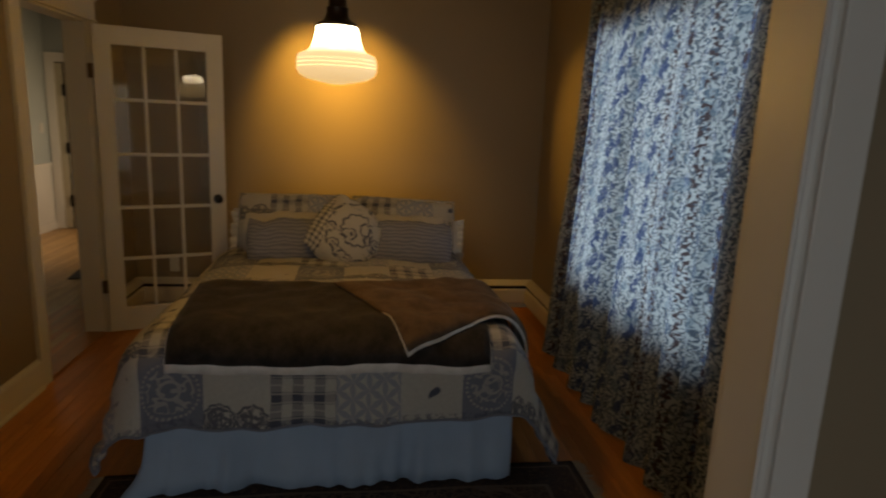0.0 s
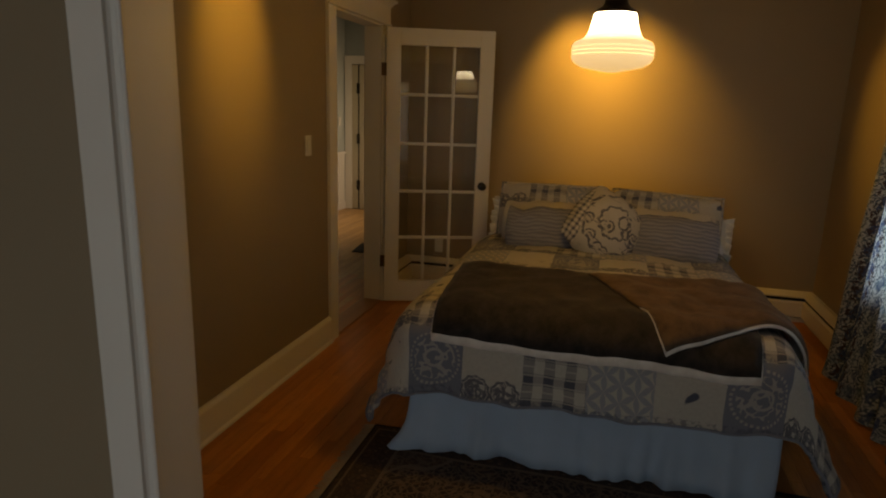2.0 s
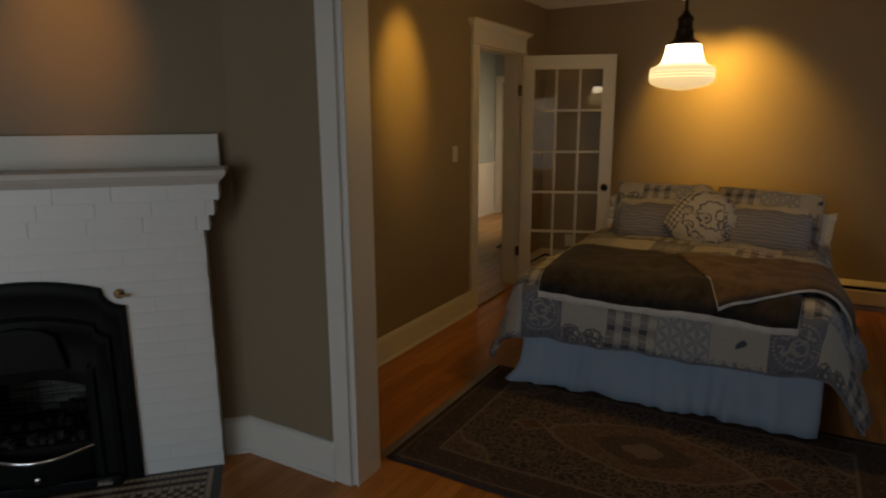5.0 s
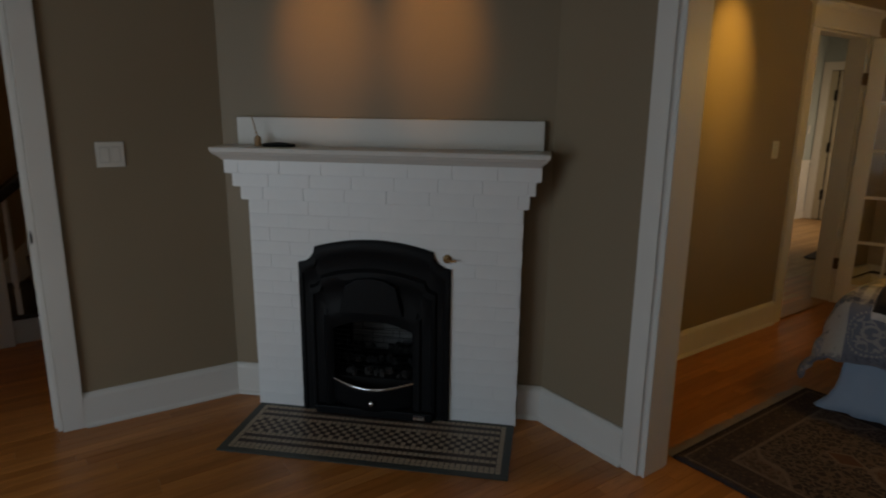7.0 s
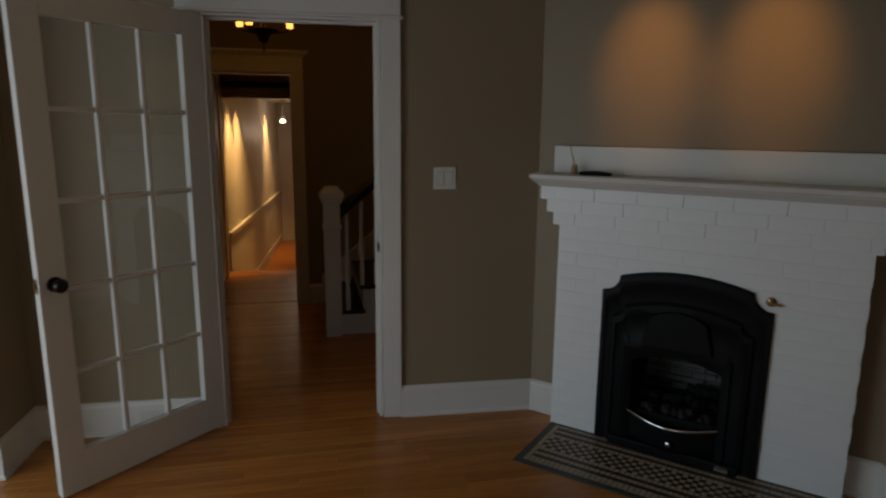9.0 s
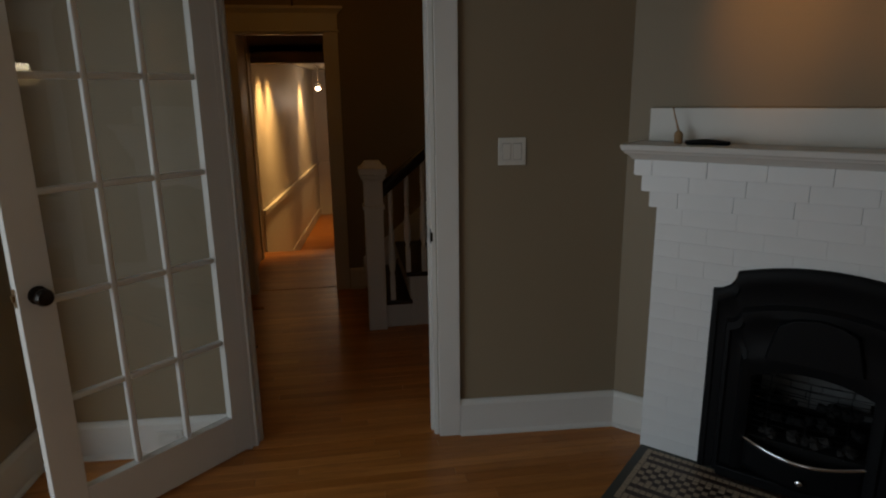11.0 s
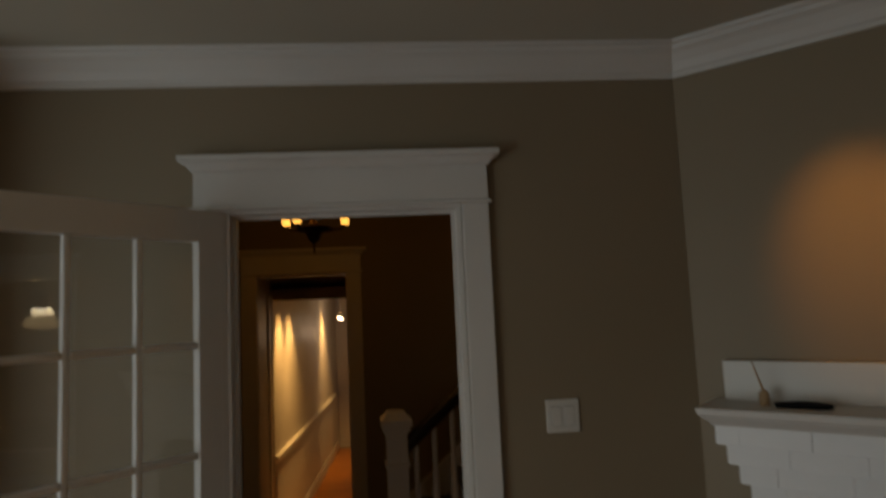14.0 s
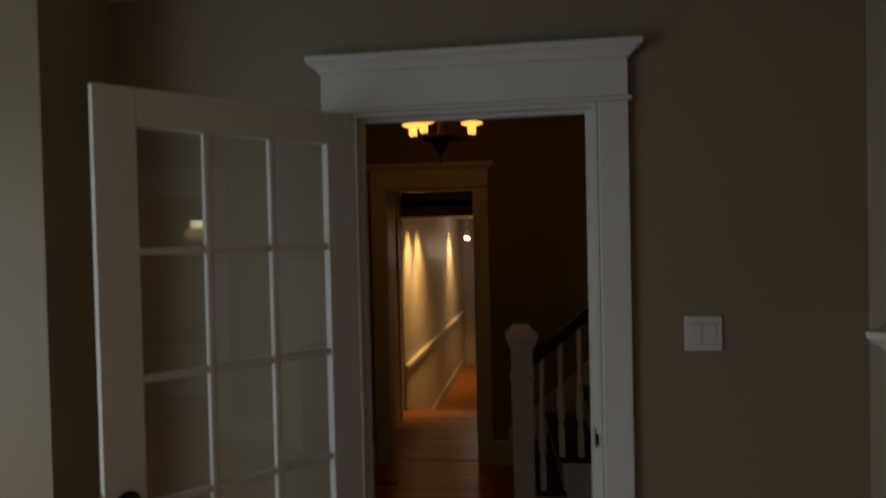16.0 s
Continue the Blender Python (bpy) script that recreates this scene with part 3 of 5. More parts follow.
front, back_ring = [bm.verts.new((0.7925 + (u - 0.7925) * 0.94, -0.163, 0.63 + (z - 0.63) * 0.94)) for u, z in hood], [bm.verts.new((u, -0.128, z)) for u, z in hood]
bm.faces.new(front)
for i in range(len(hood)):
    bm.faces.new((back_ring[i], back_ring[(i + 1) % len(hood)], front[(i + 1) % len(hood)], front[i]))
part("hood_panel", bm, black_iron, insert, "tapered cast-iron hood panel", bevel=0.004)


def ins(name, boxes, material, label="", bevel=0.0):
    return fp(name, boxes, material, label, bevel, insert)


firebrick = plain("ceramic_fire_liner", (0.095, 0.098, 0.10), 0.7, 0, 0.25, 30, 0.4)
coal_grey = plain("grey_coal", (0.030, 0.028, 0.027), 0.95, 0, 0.4, 40, 0.5, 0.2)
soot = plain("sooty_black", (0.012, 0.012, 0.012), 0.9, 0, 0.3, 25, 0.0, 0.15)
ins("firebox", [(0.56, 0.58, -0.05, 0.26, 0.03, 0.74), (1.005, 1.025, -0.05, 0.26, 0.03, 0.74), (0.56, 1.025, 0.24, 0.27, 0.03, 0.74), (0.56, 1.025, -0.05, 0.26, 0.74, 0.76), (0.56, 1.025, -0.05, 0.26, 0.03, 0.05)], soot)
for r in range(9):
    shift = 0.06 * (r % 2)
    for c in range(-1, 5):
        a, b = max(0.585, 0.585 + c * 0.115 + shift), min(1.0, 0.585 + (c + 1) * 0.115 + shift - 0.004)
        if b - a > 0.02:
            ins("liner_brick", [(a, b, 0.205 + 0.004 * ((r + c) % 2), 0.235, 0.22 + r * 0.038, 0.254 + r * 0.038)], firebrick)
bm = bmesh.new()
grid(bm, 12, 6, lambda a, b: (0.585 + 0.415 * a, -0.112 + 0.05 * b - 0.012 * math.sin(math.pi * a), 0.715 - 0.235 * b + 0.03 * math.sin(math.pi * a) * b))
part("hood", bm, black_iron, insert, "black canopy over the fire", smooth=True, solid=0.006)
bm = bmesh.new()
grid(bm, 16, 6, lambda a, b: (0.583 + 0.419 * a, -0.128 - 0.062 * math.sin(math.pi * a) * (1 - 0.35 * b), 0.188 - 0.022 * math.sin(math.pi * a) - 0.125 * b))
part("ash_cover", bm, black_iron, insert, "curved black ash cover", smooth=True, solid=0.006)
bm = bmesh.new()
tube(bm, [(0.575 + 0.435 * k / 16, -0.130 - 0.066 * math.sin(math.pi * k / 16), 0.194 - 0.024 * math.sin(math.pi * k / 16)) for k in range(17)], 0.0075)
part("chrome_rail", bm, chrome, insert, "curved chrome rail", smooth=True)
bm = bmesh.new()
lathe(bm, [(0.006, 0), (0.006, 0.012), (0.013, 0.016), (0.013, 0.024), (0.008, 0.028)], 14, Matrix.Translation((0.80, -0.180, 0.095)) @ Matrix.Rotation(radians(90), 4, "X"))
part("damper_knob", bm, chrome, insert, "small chrome knob", smooth=40)
ins("foot_bar", [(0.50, 1.10, -0.165, -0.115, 0.004, 0.048)], black_iron, "", 0.006)
ins("rating_plate", [(1.005, 1.062, -0.170, -0.166, 0.012, 0.040)], chrome, "small bright metal plate")
random.seed(8)
for k in range(70):
    bm = bmesh.new()
    bmesh.ops.create_icosphere(bm, subdivisions=1, radius=random.uniform(0.015, 0.024))
    for v in bm.verts:
        v.co *= random.uniform(0.75, 1.2)
    row = k % 3
    part("coal", bm, soot if k % 3 else coal_grey, insert, m=pose(random.uniform(0.61, 0.975), -0.06 + 0.085 * row + random.uniform(-0.02, 0.02), 0.195 + 0.034 * row + random.uniform(0, 0.02), random.uniform(0, 90), random.uniform(0, 90), 0))
for k in range(10):
    bm = bmesh.new()
    tube(bm, [(0.585 + 0.415 * q / 10, -0.104 - 0.020 * math.sin(math.pi * q / 10), 0.238 + k * 0.0255) for q in range(11)], 0.0013, 6)
    part("guard_wire", bm, black_iron, insert, "thin dark guard wire", smooth=True)
for q in (0.18, 0.5, 0.82):
    bm = bmesh.new()
    tube(bm, [(0.585 + 0.415 * q, -0.104 - 0.020 * math.sin(math.pi * q), 0.19), (0.585 + 0.415 * q, -0.104 - 0.020 * math.sin(math.pi * q), 0.47)], 0.0013, 6)
    part("guard_wire", bm, black_iron, insert, "thin dark guard wire", smooth=True)
ins("coal_bed", [(0.585, 1.0, -0.10, 0.22, 0.05, 0.19)], soot)

bm = bmesh.new()
lathe(bm, [(0.021, 0), (0.021, 0.003), (0.015, 0.007), (0.008, 0.009), (0.007, 0.020), (0.005, 0.022)], 18, Matrix.Rotation(radians(90), 4, "X"))
key = thing("gas_key_valve", "brass gas valve with its key in the white brick", "gas valve", DIAG @ pose(1.158, -FACE - 0.001, 0.832))
part("escutcheon", bm, brass, key, smooth=40)
bm = bmesh.new()
box(bm, -0.004, 0.046, -0.026, -0.018, -0.010, 0.000)
part("key_handle", bm, brass, key, "flat brass key", bevel=0.002)

# mantel things
remote = thing("remote_control", "black oblong remote control lying on the mantel", "remote control", DIAG @ pose(0.352, -0.135, 1.336, 0, 0, 3))
bm = bmesh.new()
grid(bm, 14, 6, lambda a, b: (-0.082 + 0.164 * a, (-0.024 + 0.048 * b) * math.sqrt(max(0.0, 1 - abs(2 * a - 1) ** 4)), 0.014 + 0.008 * math.sin(math.pi * b) * math.sin(math.pi * a)))
part("body", bm, black_iron, remote, smooth=True, solid=0.0135)
brush = thing("matches_jar", "small cork-coloured jar with a long thin stick leaning in it", "jar", DIAG @ pose(0.238, -0.11, 1.3365))
bm = bmesh.new()
lathe(bm, [(0.015, 0), (0.016, 0.003), (0.016, 0.036), (0.013, 0.040), (0.012, 0.046), (0.010, 0.046)], 16)
tan_wood = plain("tan_wood", (0.36, 0.22, 0.11), 0.6, 0, 0.2, 40)
part("jar_body", bm, tan_wood, brush, smooth=40)
bm = bmesh.new()
tube(bm, [(0.004, 0, 0.02), (-0.012, 0.004, 0.075), (-0.032, 0.012, 0.140)], [0.0025, 0.0025, 0.002], 6)
part("stick", bm, tan_wood, brush, smooth=True)
bm = bmesh.new()
tube(bm, [(0.010, 0, 0.02), (-0.006, 0.002, 0.065), (-0.020, 0.006, 0.105)], [0.0022, 0.0022, 0.002], 6)
part("stick", bm, tan_wood, brush, smooth=True)


# ---- switches, outlets ----
def plate(name, label, m, gangs, size=(0.072, 0.115)):
    w, h = size[0] + (gangs - 1) * 0.046, size[1]
    root = thing(name, label, "light switch", m)
    bm = bmesh.new()
    box(bm, -w / 2, w / 2, -0.006, 0, -h / 2, h / 2)
    part("cover_plate", bm, white_plastic, root, bevel=0.003)
    for k in range(gangs):
        x = (k - (gangs - 1) / 2) * 0.046
        # Grey plate that paints the shade in the gap round the rocker.
        bm = bmesh.new()
        box(bm, x - 0.0185, x + 0.0185, -0.0066, -0.005, -0.0355, 0.0355)
        part("rocker_gap", bm, rocker_shade, root)
        bm = bmesh.new()
        box(bm, x - 0.0165, x + 0.0165, -0.0085, -0.005, -0.033, 0.033)
        part("rocker", bm, white_plastic, root, m=pose(0, 0, 0, 2.5, 0, 0), bevel=0.001)
        for z in (-0.046, 0.046):
            bm = bmesh.new()
            lathe(bm, [(0.003, 0), (0.003, 0.001)], 8, Matrix.Translation((x, -0.006, z)) @ Matrix.Rotation(radians(90), 4, "X"))
            part("screw", bm, enamel, root)
    return root


plate("light_switch", "white double rocker switch plate on the greige wall", TURN @ pose(0.001, -0.505, 1.298, 0, 0, 90), 2)
plate("light_switch", "white single rocker switch plate beside the bedroom door", pose(BEDLEFT + 0.001, 3.302, 1.270, 0, 0, 90), 1)
plate("wall_outlet", "white wall outlet plate behind the open door", pose(1.36, HEADWALL - 0.001, 0.34), 1)
plate("wall_outlet", "white outlet plate set in the baseboard", TURN @ pose(0.023, -2.02, 0.085, 0, 90, 90), 1, (0.068, 0.11))

# ---- bedroom ----
def cloth(name, build, rough=0.85, weave=900.0, sheen=0.0, through_light=0.0):
    """Cloth whose colour build(n, uv) gives, with a fine weave."""
    n = Nodes(name)
    uv = n.add("TexCoord").outputs["UV"]
    col = build(n, uv)
    fine = n.noise(n.coords("UV"), weave, 2)
    soft = n.noise(n.coords("UV"), 9.0, 3)
    col = n.mix(n.math("MULTIPLY", soft, 0.25), col, n.mix(0.3, col, (0.0, 0.0, 0.0)))
    crease = n.noise(n.add("Mapping", Vector=uv, Scale=(1.6, 0.8, 1)).outputs[0], 13.0, 3)
    n.bump(n.math("MULTIPLY_ADD", fine, 0.07, crease), 0.45, 0.010)
    n.feed(n.shader, "Sheen Weight", sheen)
    mat = n.done(col, rough, 0, 0.2)
    if through_light:
        tr = n.add("BsdfTranslucent", Color=col)
        mx = n.add("MixShader", i0=through_light, i1=n.shader.outputs[0], i2=tr.outputs[0])
        n.tree.links.new(mx.outputs[0], n.out.inputs["Surface"])
    return mat


CREAM, SLATE, NAVY = (0.48, 0.445, 0.385), (0.165, 0.172, 0.208), (0.048, 0.054, 0.078)


def step(n, v, at, soft=0.03):
    return n.ramp(v, (max(0.0, at - soft), 0.0), (min(1.0, at + soft), 1.0))


def patchwork(n, uv):
    cx, cy = 0.255, 0.30
    warp = n.add("VectorMath", {"operation": "SCALE"}, i0=n.add("TexNoise", Vector=uv, Scale=14.0, Detail=2.0).outputs[1])
    n.feed(warp, "Scale", 0.012)
    uvw = n.add("VectorMath", {"operation": "ADD"}, i0=uv, i1=warp.outputs[0])
    sep = n.add("SeparateXYZ", i0=uvw.outputs[0])
    u, v = n.math("DIVIDE", sep.outputs[0], cx), n.math("DIVIDE", sep.outputs[1], cy)
    iu, iv, fu, fv = n.math("FLOOR", u), n.math("FLOOR", v), n.math("FRACT", u), n.math("FRACT", v)
    pick = n.math("FLOORED_MODULO", n.math("MULTIPLY_ADD", iv, 2.0, iu), 5.0)
    blot = n.noise(uv, 60.0, 3)
    # cream square, two lace fans along its foot
    dx = n.math("MULTIPLY", n.math("SUBTRACT", n.math("FRACT", n.math("MULTIPLY_ADD", fu, 2.0, 0.02)), 0.5), 1.0)
    dy = n.math("MULTIPLY", n.math("SUBTRACT", fv, 0.12), 2.2)
    dist = n.math("SQRT", n.math("ADD", n.math("MULTIPLY", dx, dx), n.math("MULTIPLY", dy, dy)))
    scal = n.math("MULTIPLY_ADD", n.math("SINE", n.math("MULTIPLY", n.math("ARCTAN2", dy, dx), 11.0)), 0.020, dist)
    rim = n.math("COMPARE", scal, 0.465, 0.042)
    curl = n.add("TexVoronoi", {"feature": "DISTANCE_TO_EDGE"}, Vector=uvw.outputs[0], Scale=34.0)
    inner = n.math("MULTIPLY", n.math("LESS_THAN", scal, 0.40), n.math("LESS_THAN", curl.outputs[0], 0.20))
    ring2 = n.math("COMPARE", scal, 0.20, 0.030)
    lace = n.math("MAXIMUM", rim, n.math("MAXIMUM", inner, ring2))
    lace = n.math("MULTIPLY", lace, step(n, n.noise(uv, 70.0, 3), 0.38, 0.08))
    a = n.mix(n.math("MULTIPLY", lace, 0.85), CREAM, NAVY)
    # plaid
    bars = n.math("GREATER_THAN", n.math("SINE", n.math("MULTIPLY", fu, 19.0)), 0.0)
    bars2 = n.math("GREATER_THAN", n.math("SINE", n.math("MULTIPLY", fv, 19.0)), 0.1)
    thin = n.math("GREATER_THAN", n.math("SINE", n.math("MULTIPLY", fv, 57.0)), 0.8)
    plaid = n.mix(n.math("MULTIPLY_ADD", bars, 0.55, n.math("MULTIPLY", bars2, 0.42)), CREAM, NAVY)
    plaid = n.mix(n.math("MULTIPLY", thin, 0.6), plaid, CREAM)
    # lattice of petals
    fu2 = n.math("MULTIPLY", fu, 2.0)
    fk = n.math("MULTIPLY", fv, 4.08)
    p1 = n.math("ABSOLUTE", n.math("SINE", n.math("MULTIPLY", n.math("ADD", fu2, fk), math.pi)))
    p2 = n.math("ABSOLUTE", n.math("SINE", n.math("MULTIPLY", n.math("SUBTRACT", fu2, fk), math.pi)))
    p3 = n.math("ABSOLUTE", n.math("SINE", n.math("MULTIPLY", fu2, 2 * math.pi)))
    petal = n.math("MAXIMUM", n.math("MULTIPLY_ADD", p1, 0.55, n.math("MULTIPLY", p3, -1.0)), n.math("MAXIMUM", n.math("MULTIPLY_ADD", p3, 0.55, n.math("MULTIPLY", p1, -1.0)), n.math("MULTIPLY_ADD", p3, 0.55, n.math("MULTIPLY", p2, -1.0))))
    lat = n.mix(step(n, n.math("ADD", petal, 0.5), 0.5, 0.06), CREAM, (0.29, 0.30, 0.33))
    # slate ground with pale scrolls inside a beaded ring
    ex, ey = n.math("SUBTRACT", fu, 0.5), n.math("MULTIPLY", n.math("SUBTRACT", fv, 0.50), 1.15)
    rad = n.math("SQRT", n.math("ADD", n.math("MULTIPLY", ex, ex), n.math("MULTIPLY", ey, ey)))
    scroll = n.math("MULTIPLY", n.math("LESS_THAN", rad, 0.37), n.math("LESS_THAN", n.math("ABSOLUTE", n.math("SUBTRACT", n.noise(uvw.outputs[0], 21.0, 1), 0.5)), 0.045))
    bead = n.math("MULTIPLY", n.math("COMPARE", rad, 0.44, 0.022), n.math("GREATER_THAN", n.math("SINE", n.math("MULTIPLY", n.math("ARCTAN2", ey, ex), 34.0)), -0.2))
    hub = n.math("COMPARE", rad, 0.15, 0.025)
    dam = n.mix(n.math("MULTIPLY", n.math("MAXIMUM", scroll, n.math("MAXIMUM", bead, hub)), 0.72), SLATE, tint(CREAM, 0.9))
    plainc = n.mix(step(n, n.noise(uv, 11.0, 1), 0.70, 0.02), CREAM, tint(NAVY, 1.3))
    col = dam
    for k, c in ((1, a), (2, plaid), (3, lat), (4, plainc)):
        col = n.mix(n.math("COMPARE", pick, float(k), 0.1), col, c)
    hem = n.math("MULTIPLY", n.math("LESS_THAN", fv, 0.11), step(n, n.noise(uv, 42.0, 2), 0.52, 0.04))
    col = n.mix(n.math("MULTIPLY", hem, 0.6), col, tint(NAVY, 1.5))
    return n.mix(n.math("MULTIPLY", blot, 0.34), col, tint(SLATE, 0.8))


duvet_cloth = cloth("patchwork_cotton", patchwork)


def medallion(n, uv):
    """Cream cotton with a navy lace medallion, and plaid at one corner."""
    warp = n.add("VectorMath", {"operation": "SCALE"}, i0=n.add("TexNoise", Vector=uv, Scale=16.0, Detail=2.0).outputs[1])
    n.feed(warp, "Scale", 0.02)
    v = n.add("VectorMath", {"operation": "ADD"}, i0=uv, i1=warp.outputs[0])
    sep = n.add("SeparateXYZ", i0=v.outputs[0])
    x, y = n.math("SUBTRACT", sep.outputs[0], 0.25), n.math("SUBTRACT", sep.outputs[1], 0.26)
    d = n.math("SQRT", n.math("ADD", n.math("MULTIPLY", x, x), n.math("MULTIPLY", y, y)))
    d = n.math("MULTIPLY_ADD", n.math("SINE", n.math("MULTIPLY", n.math("ARCTAN2", y, x), 12.0)), 0.006, d)
    curl = n.add("TexVoronoi", Vector=v.outputs[0], Scale=11.0)
    fan = n.math("MAXIMUM", n.math("COMPARE", curl.outputs[0], 0.40, 0.055), n.math("COMPARE", curl.outputs[0], 0.20, 0.045))
    lace = n.math("MAXIMUM", n.math("COMPARE", d, 0.190, 0.009), n.math("MAXIMUM", n.math("COMPARE", d, 0.100, 0.008), n.math("MULTIPLY", n.math("LESS_THAN", d, 0.175), fan)))
    lace = n.math("MULTIPLY", lace, step(n, n.noise(uv, 38.0, 3), 0.43, 0.06))
    col = n.mix(n.math("MULTIPLY", lace, 0.85), tint(CREAM, 0.82), NAVY)
    smear = n.math("MULTIPLY", step(n, n.noise(n.add("Mapping", Vector=uv, Scale=(0.5, 2.2, 1)).outputs[0], 14.0, 2), 0.64, 0.03), 0.7)
    col = n.mix(smear, col, tint(NAVY, 1.4))
    bars = n.math("GREATER_THAN", n.math("SINE", n.math("MULTIPLY", sep.outputs[0], 190.0)), 0.1)
    bars2 = n.math("GREATER_THAN", n.math("SINE", n.math("MULTIPLY", sep.outputs[1], 190.0)), 0.1)
    plaid = n.mix(n.math("MULTIPLY_ADD", bars, 0.5, n.math("MULTIPLY", bars2, 0.42)), CREAM, NAVY)
    return n.mix(n.math("LESS_THAN", n.math("ADD", sep.outputs[0], n.math("MULTIPLY", sep.outputs[1], 0.25)), 0.13), col, plaid)


medallion_cloth = cloth("medallion_cotton", medallion)
skirt_cloth = cloth("pale_blue_cotton", lambda n, uv: n.mix(n.noise(uv, 5.0, 3), (0.285, 0.365, 0.475), (0.36, 0.445, 0.56)))
white_cotton = cloth("white_cotton", lambda n, uv: n.mix(n.noise(uv, 6.0, 2), (0.60, 0.58, 0.54), (0.68, 0.66, 0.62)))
cream_cotton = cloth("cream_cotton", lambda n, uv: n.mix(n.noise(uv, 6.0, 2), tint(CREAM, 0.95), tint(CREAM, 1.1)))


def ribbed(n, uv):
    sep = n.add("SeparateXYZ", i0=uv)
    w = n.math("MULTIPLY_ADD", n.math("SINE", n.math("MULTIPLY", sep.outputs[1], 270.0)), 0.5, 0.5)
    return n.mix(w, (0.145, 0.148, 0.178), (0.23, 0.228, 0.255))


rib_cloth = cloth("slate_ribbed_cotton", ribbed)


def plush(dark, light):
    return lambda n, uv: n.mix(n.ramp(n.noise(uv, 11.0, 7, 0.7), (0.36, 0.0), (0.64, 1.0)), dark, light)


dark_plush = cloth("dark_brown_plush", plush((0.012, 0.0095, 0.008), (0.042, 0.033, 0.028)), 0.8, 500.0, 0.06)
tan_plush = cloth("tan_brown_plush", plush((0.055, 0.033, 0.019), (0.128, 0.080, 0.048)), 0.8, 500.0, 0.06)
sherpa = cloth("white_sherpa", plush((0.60, 0.55, 0.50), (0.76, 0.71, 0.66)), 0.95, 160.0, 0.0)

BX, BW, FOOT, BED_TOP = 2.700, 0.760, 2.50, 0.625
bed = thing("bed", "double bed with a boxed mattress and pale blue gathered skirt", "bed")
bm = bmesh.new()
box(bm, BX - BW, BX + BW, FOOT + 0.03, 4.56, 0.34, BED_TOP - 0.01)
part("mattress", bm, white_cotton, bed, bevel=0.05)
bm = bmesh.new()
box(bm, BX - BW + 0.01, BX + BW - 0.01, FOOT + 0.04, 4.55, 0.10, 0.335)
part("box_spring", bm, white_cotton, bed, bevel=0.02)
for sx in (-1, 1):
    for y in (FOOT + 0.15, 4.45):
        bm = bmesh.new()
        lathe(bm, [(0.022, 0.012), (0.028, 0.10)], 12, Matrix.Translation((BX + sx * (BW - 0.12), y, 0)))
        part("leg", bm, black_metal, bed)
SKIRT = [(BX - BW + 0.035, 4.5), (BX - BW + 0.035, FOOT + 0.02), (BX + BW + 0.004, FOOT + 0.02), (BX + BW + 0.004, 4.5)]


def along(points, s):
    """The place and outward way at s metres along a line of points."""
    for (x0, y0), (x1, y1) in zip(points, points[1:]):
        d = math.hypot(x1 - x0, y1 - y0)
        if s <= d:
            return x0 + (x1 - x0) * s / d, y0 + (y1 - y0) * s / d, (y0 - y1) / d * -1, (x1 - x0) / d * -1
        s -= d
    return x1, y1, (y0 - y1) / d * -1, (x1 - x0) / d * -1


SK_LEN = 2 * 1.98 + 2 * BW


def skirt_at(a, b):
    s = a * SK_LEN * 0.9999
    x, y, _, _ = along(SKIRT, s)
    left, right = s - 1.98, s - 1.98 - 2 * BW + 0.031
    wl, wr = min(1.0, max(0.0, 0.5 + left / 0.10)), min(1.0, max(0.0, 0.5 + right / 0.10))
    way = Vector((-(1 - wl) + wr, -wl * (1 - wr), 0)).normalized()
    fold = noise.noise(Vector((s * 6.5, 0.3, 7))) + 0.5 * noise.noise(Vector((s * 15, 0.2 * b, 3)))
    front = wl * (1 - wr)
    o = 0.006 + (0.004 + 0.024 * front) * b + (0.006 + 0.044 * b * front) * fold
    o += 0.045 * b * front * abs(noise.noise(Vector((s * 11 + 0.8 * b, 0.6 * b, 11)))) + 0.004 * math.sin(s * 74 + 3 * math.sin(s * 5)) * (1 - 0.5 * b)
    o += 0.10 * b ** 6 * math.exp(-(left / 0.03) ** 2)
    return Vector((x, y, 0.425 - 0.405 * b + 0.008 * b * noise.noise(Vector((s * 4, 5, 1))))) + way * max(0.004, o)


bm = bmesh.new()
grid(bm, 560, 8, skirt_at, lambda a, b: (a * SK_LEN, b * 0.4))
part("bed_skirt", bm, skirt_cloth, bed, "pale blue gathered bed skirt", smooth=True, solid=0.002)


def lay(x, y):
    """Where the duvet lies: x metres from the bed's middle line, y metres from its foot edge, measured along the cloth."""
    r = 0.15
    dx, dy = max(0.0, abs(x) - (BW - 0.08)), max(0.0, 0.07 - y)
    d = (dx ** 3.5 + dy ** 3.5) ** (1 / 3.5)
    sx = math.copysign(1.0, x)

    def over(q):
        a = min(q / r, math.pi / 2)
        return r * math.sin(a), r * (1 - math.cos(a)) + max(0.0, q - r * math.pi / 2)

    out, drop = over(d)
    q = math.hypot(dx, dy)
    kx, ky = (dx / q, dy / q) if q > 1e-6 else (0.0, 0.0)
    side = 0.30 if x > 0 else 0.14
    flare = max(0.0, drop - r) * (side * kx + 0.10 * ky + 0.25 * kx * ky)
    wav = max(0.0, drop - 0.05)
    ripple = wav * (0.22 * noise.noise(Vector((x * 2.2 + 3, y * 2.2, 1.7))) + 0.12 * noise.noise(Vector((x * 6, y * 6, 5.1))))
    px = BX + sx * (min(abs(x), BW - 0.08) + (out + flare) * kx + abs(ripple) * kx)
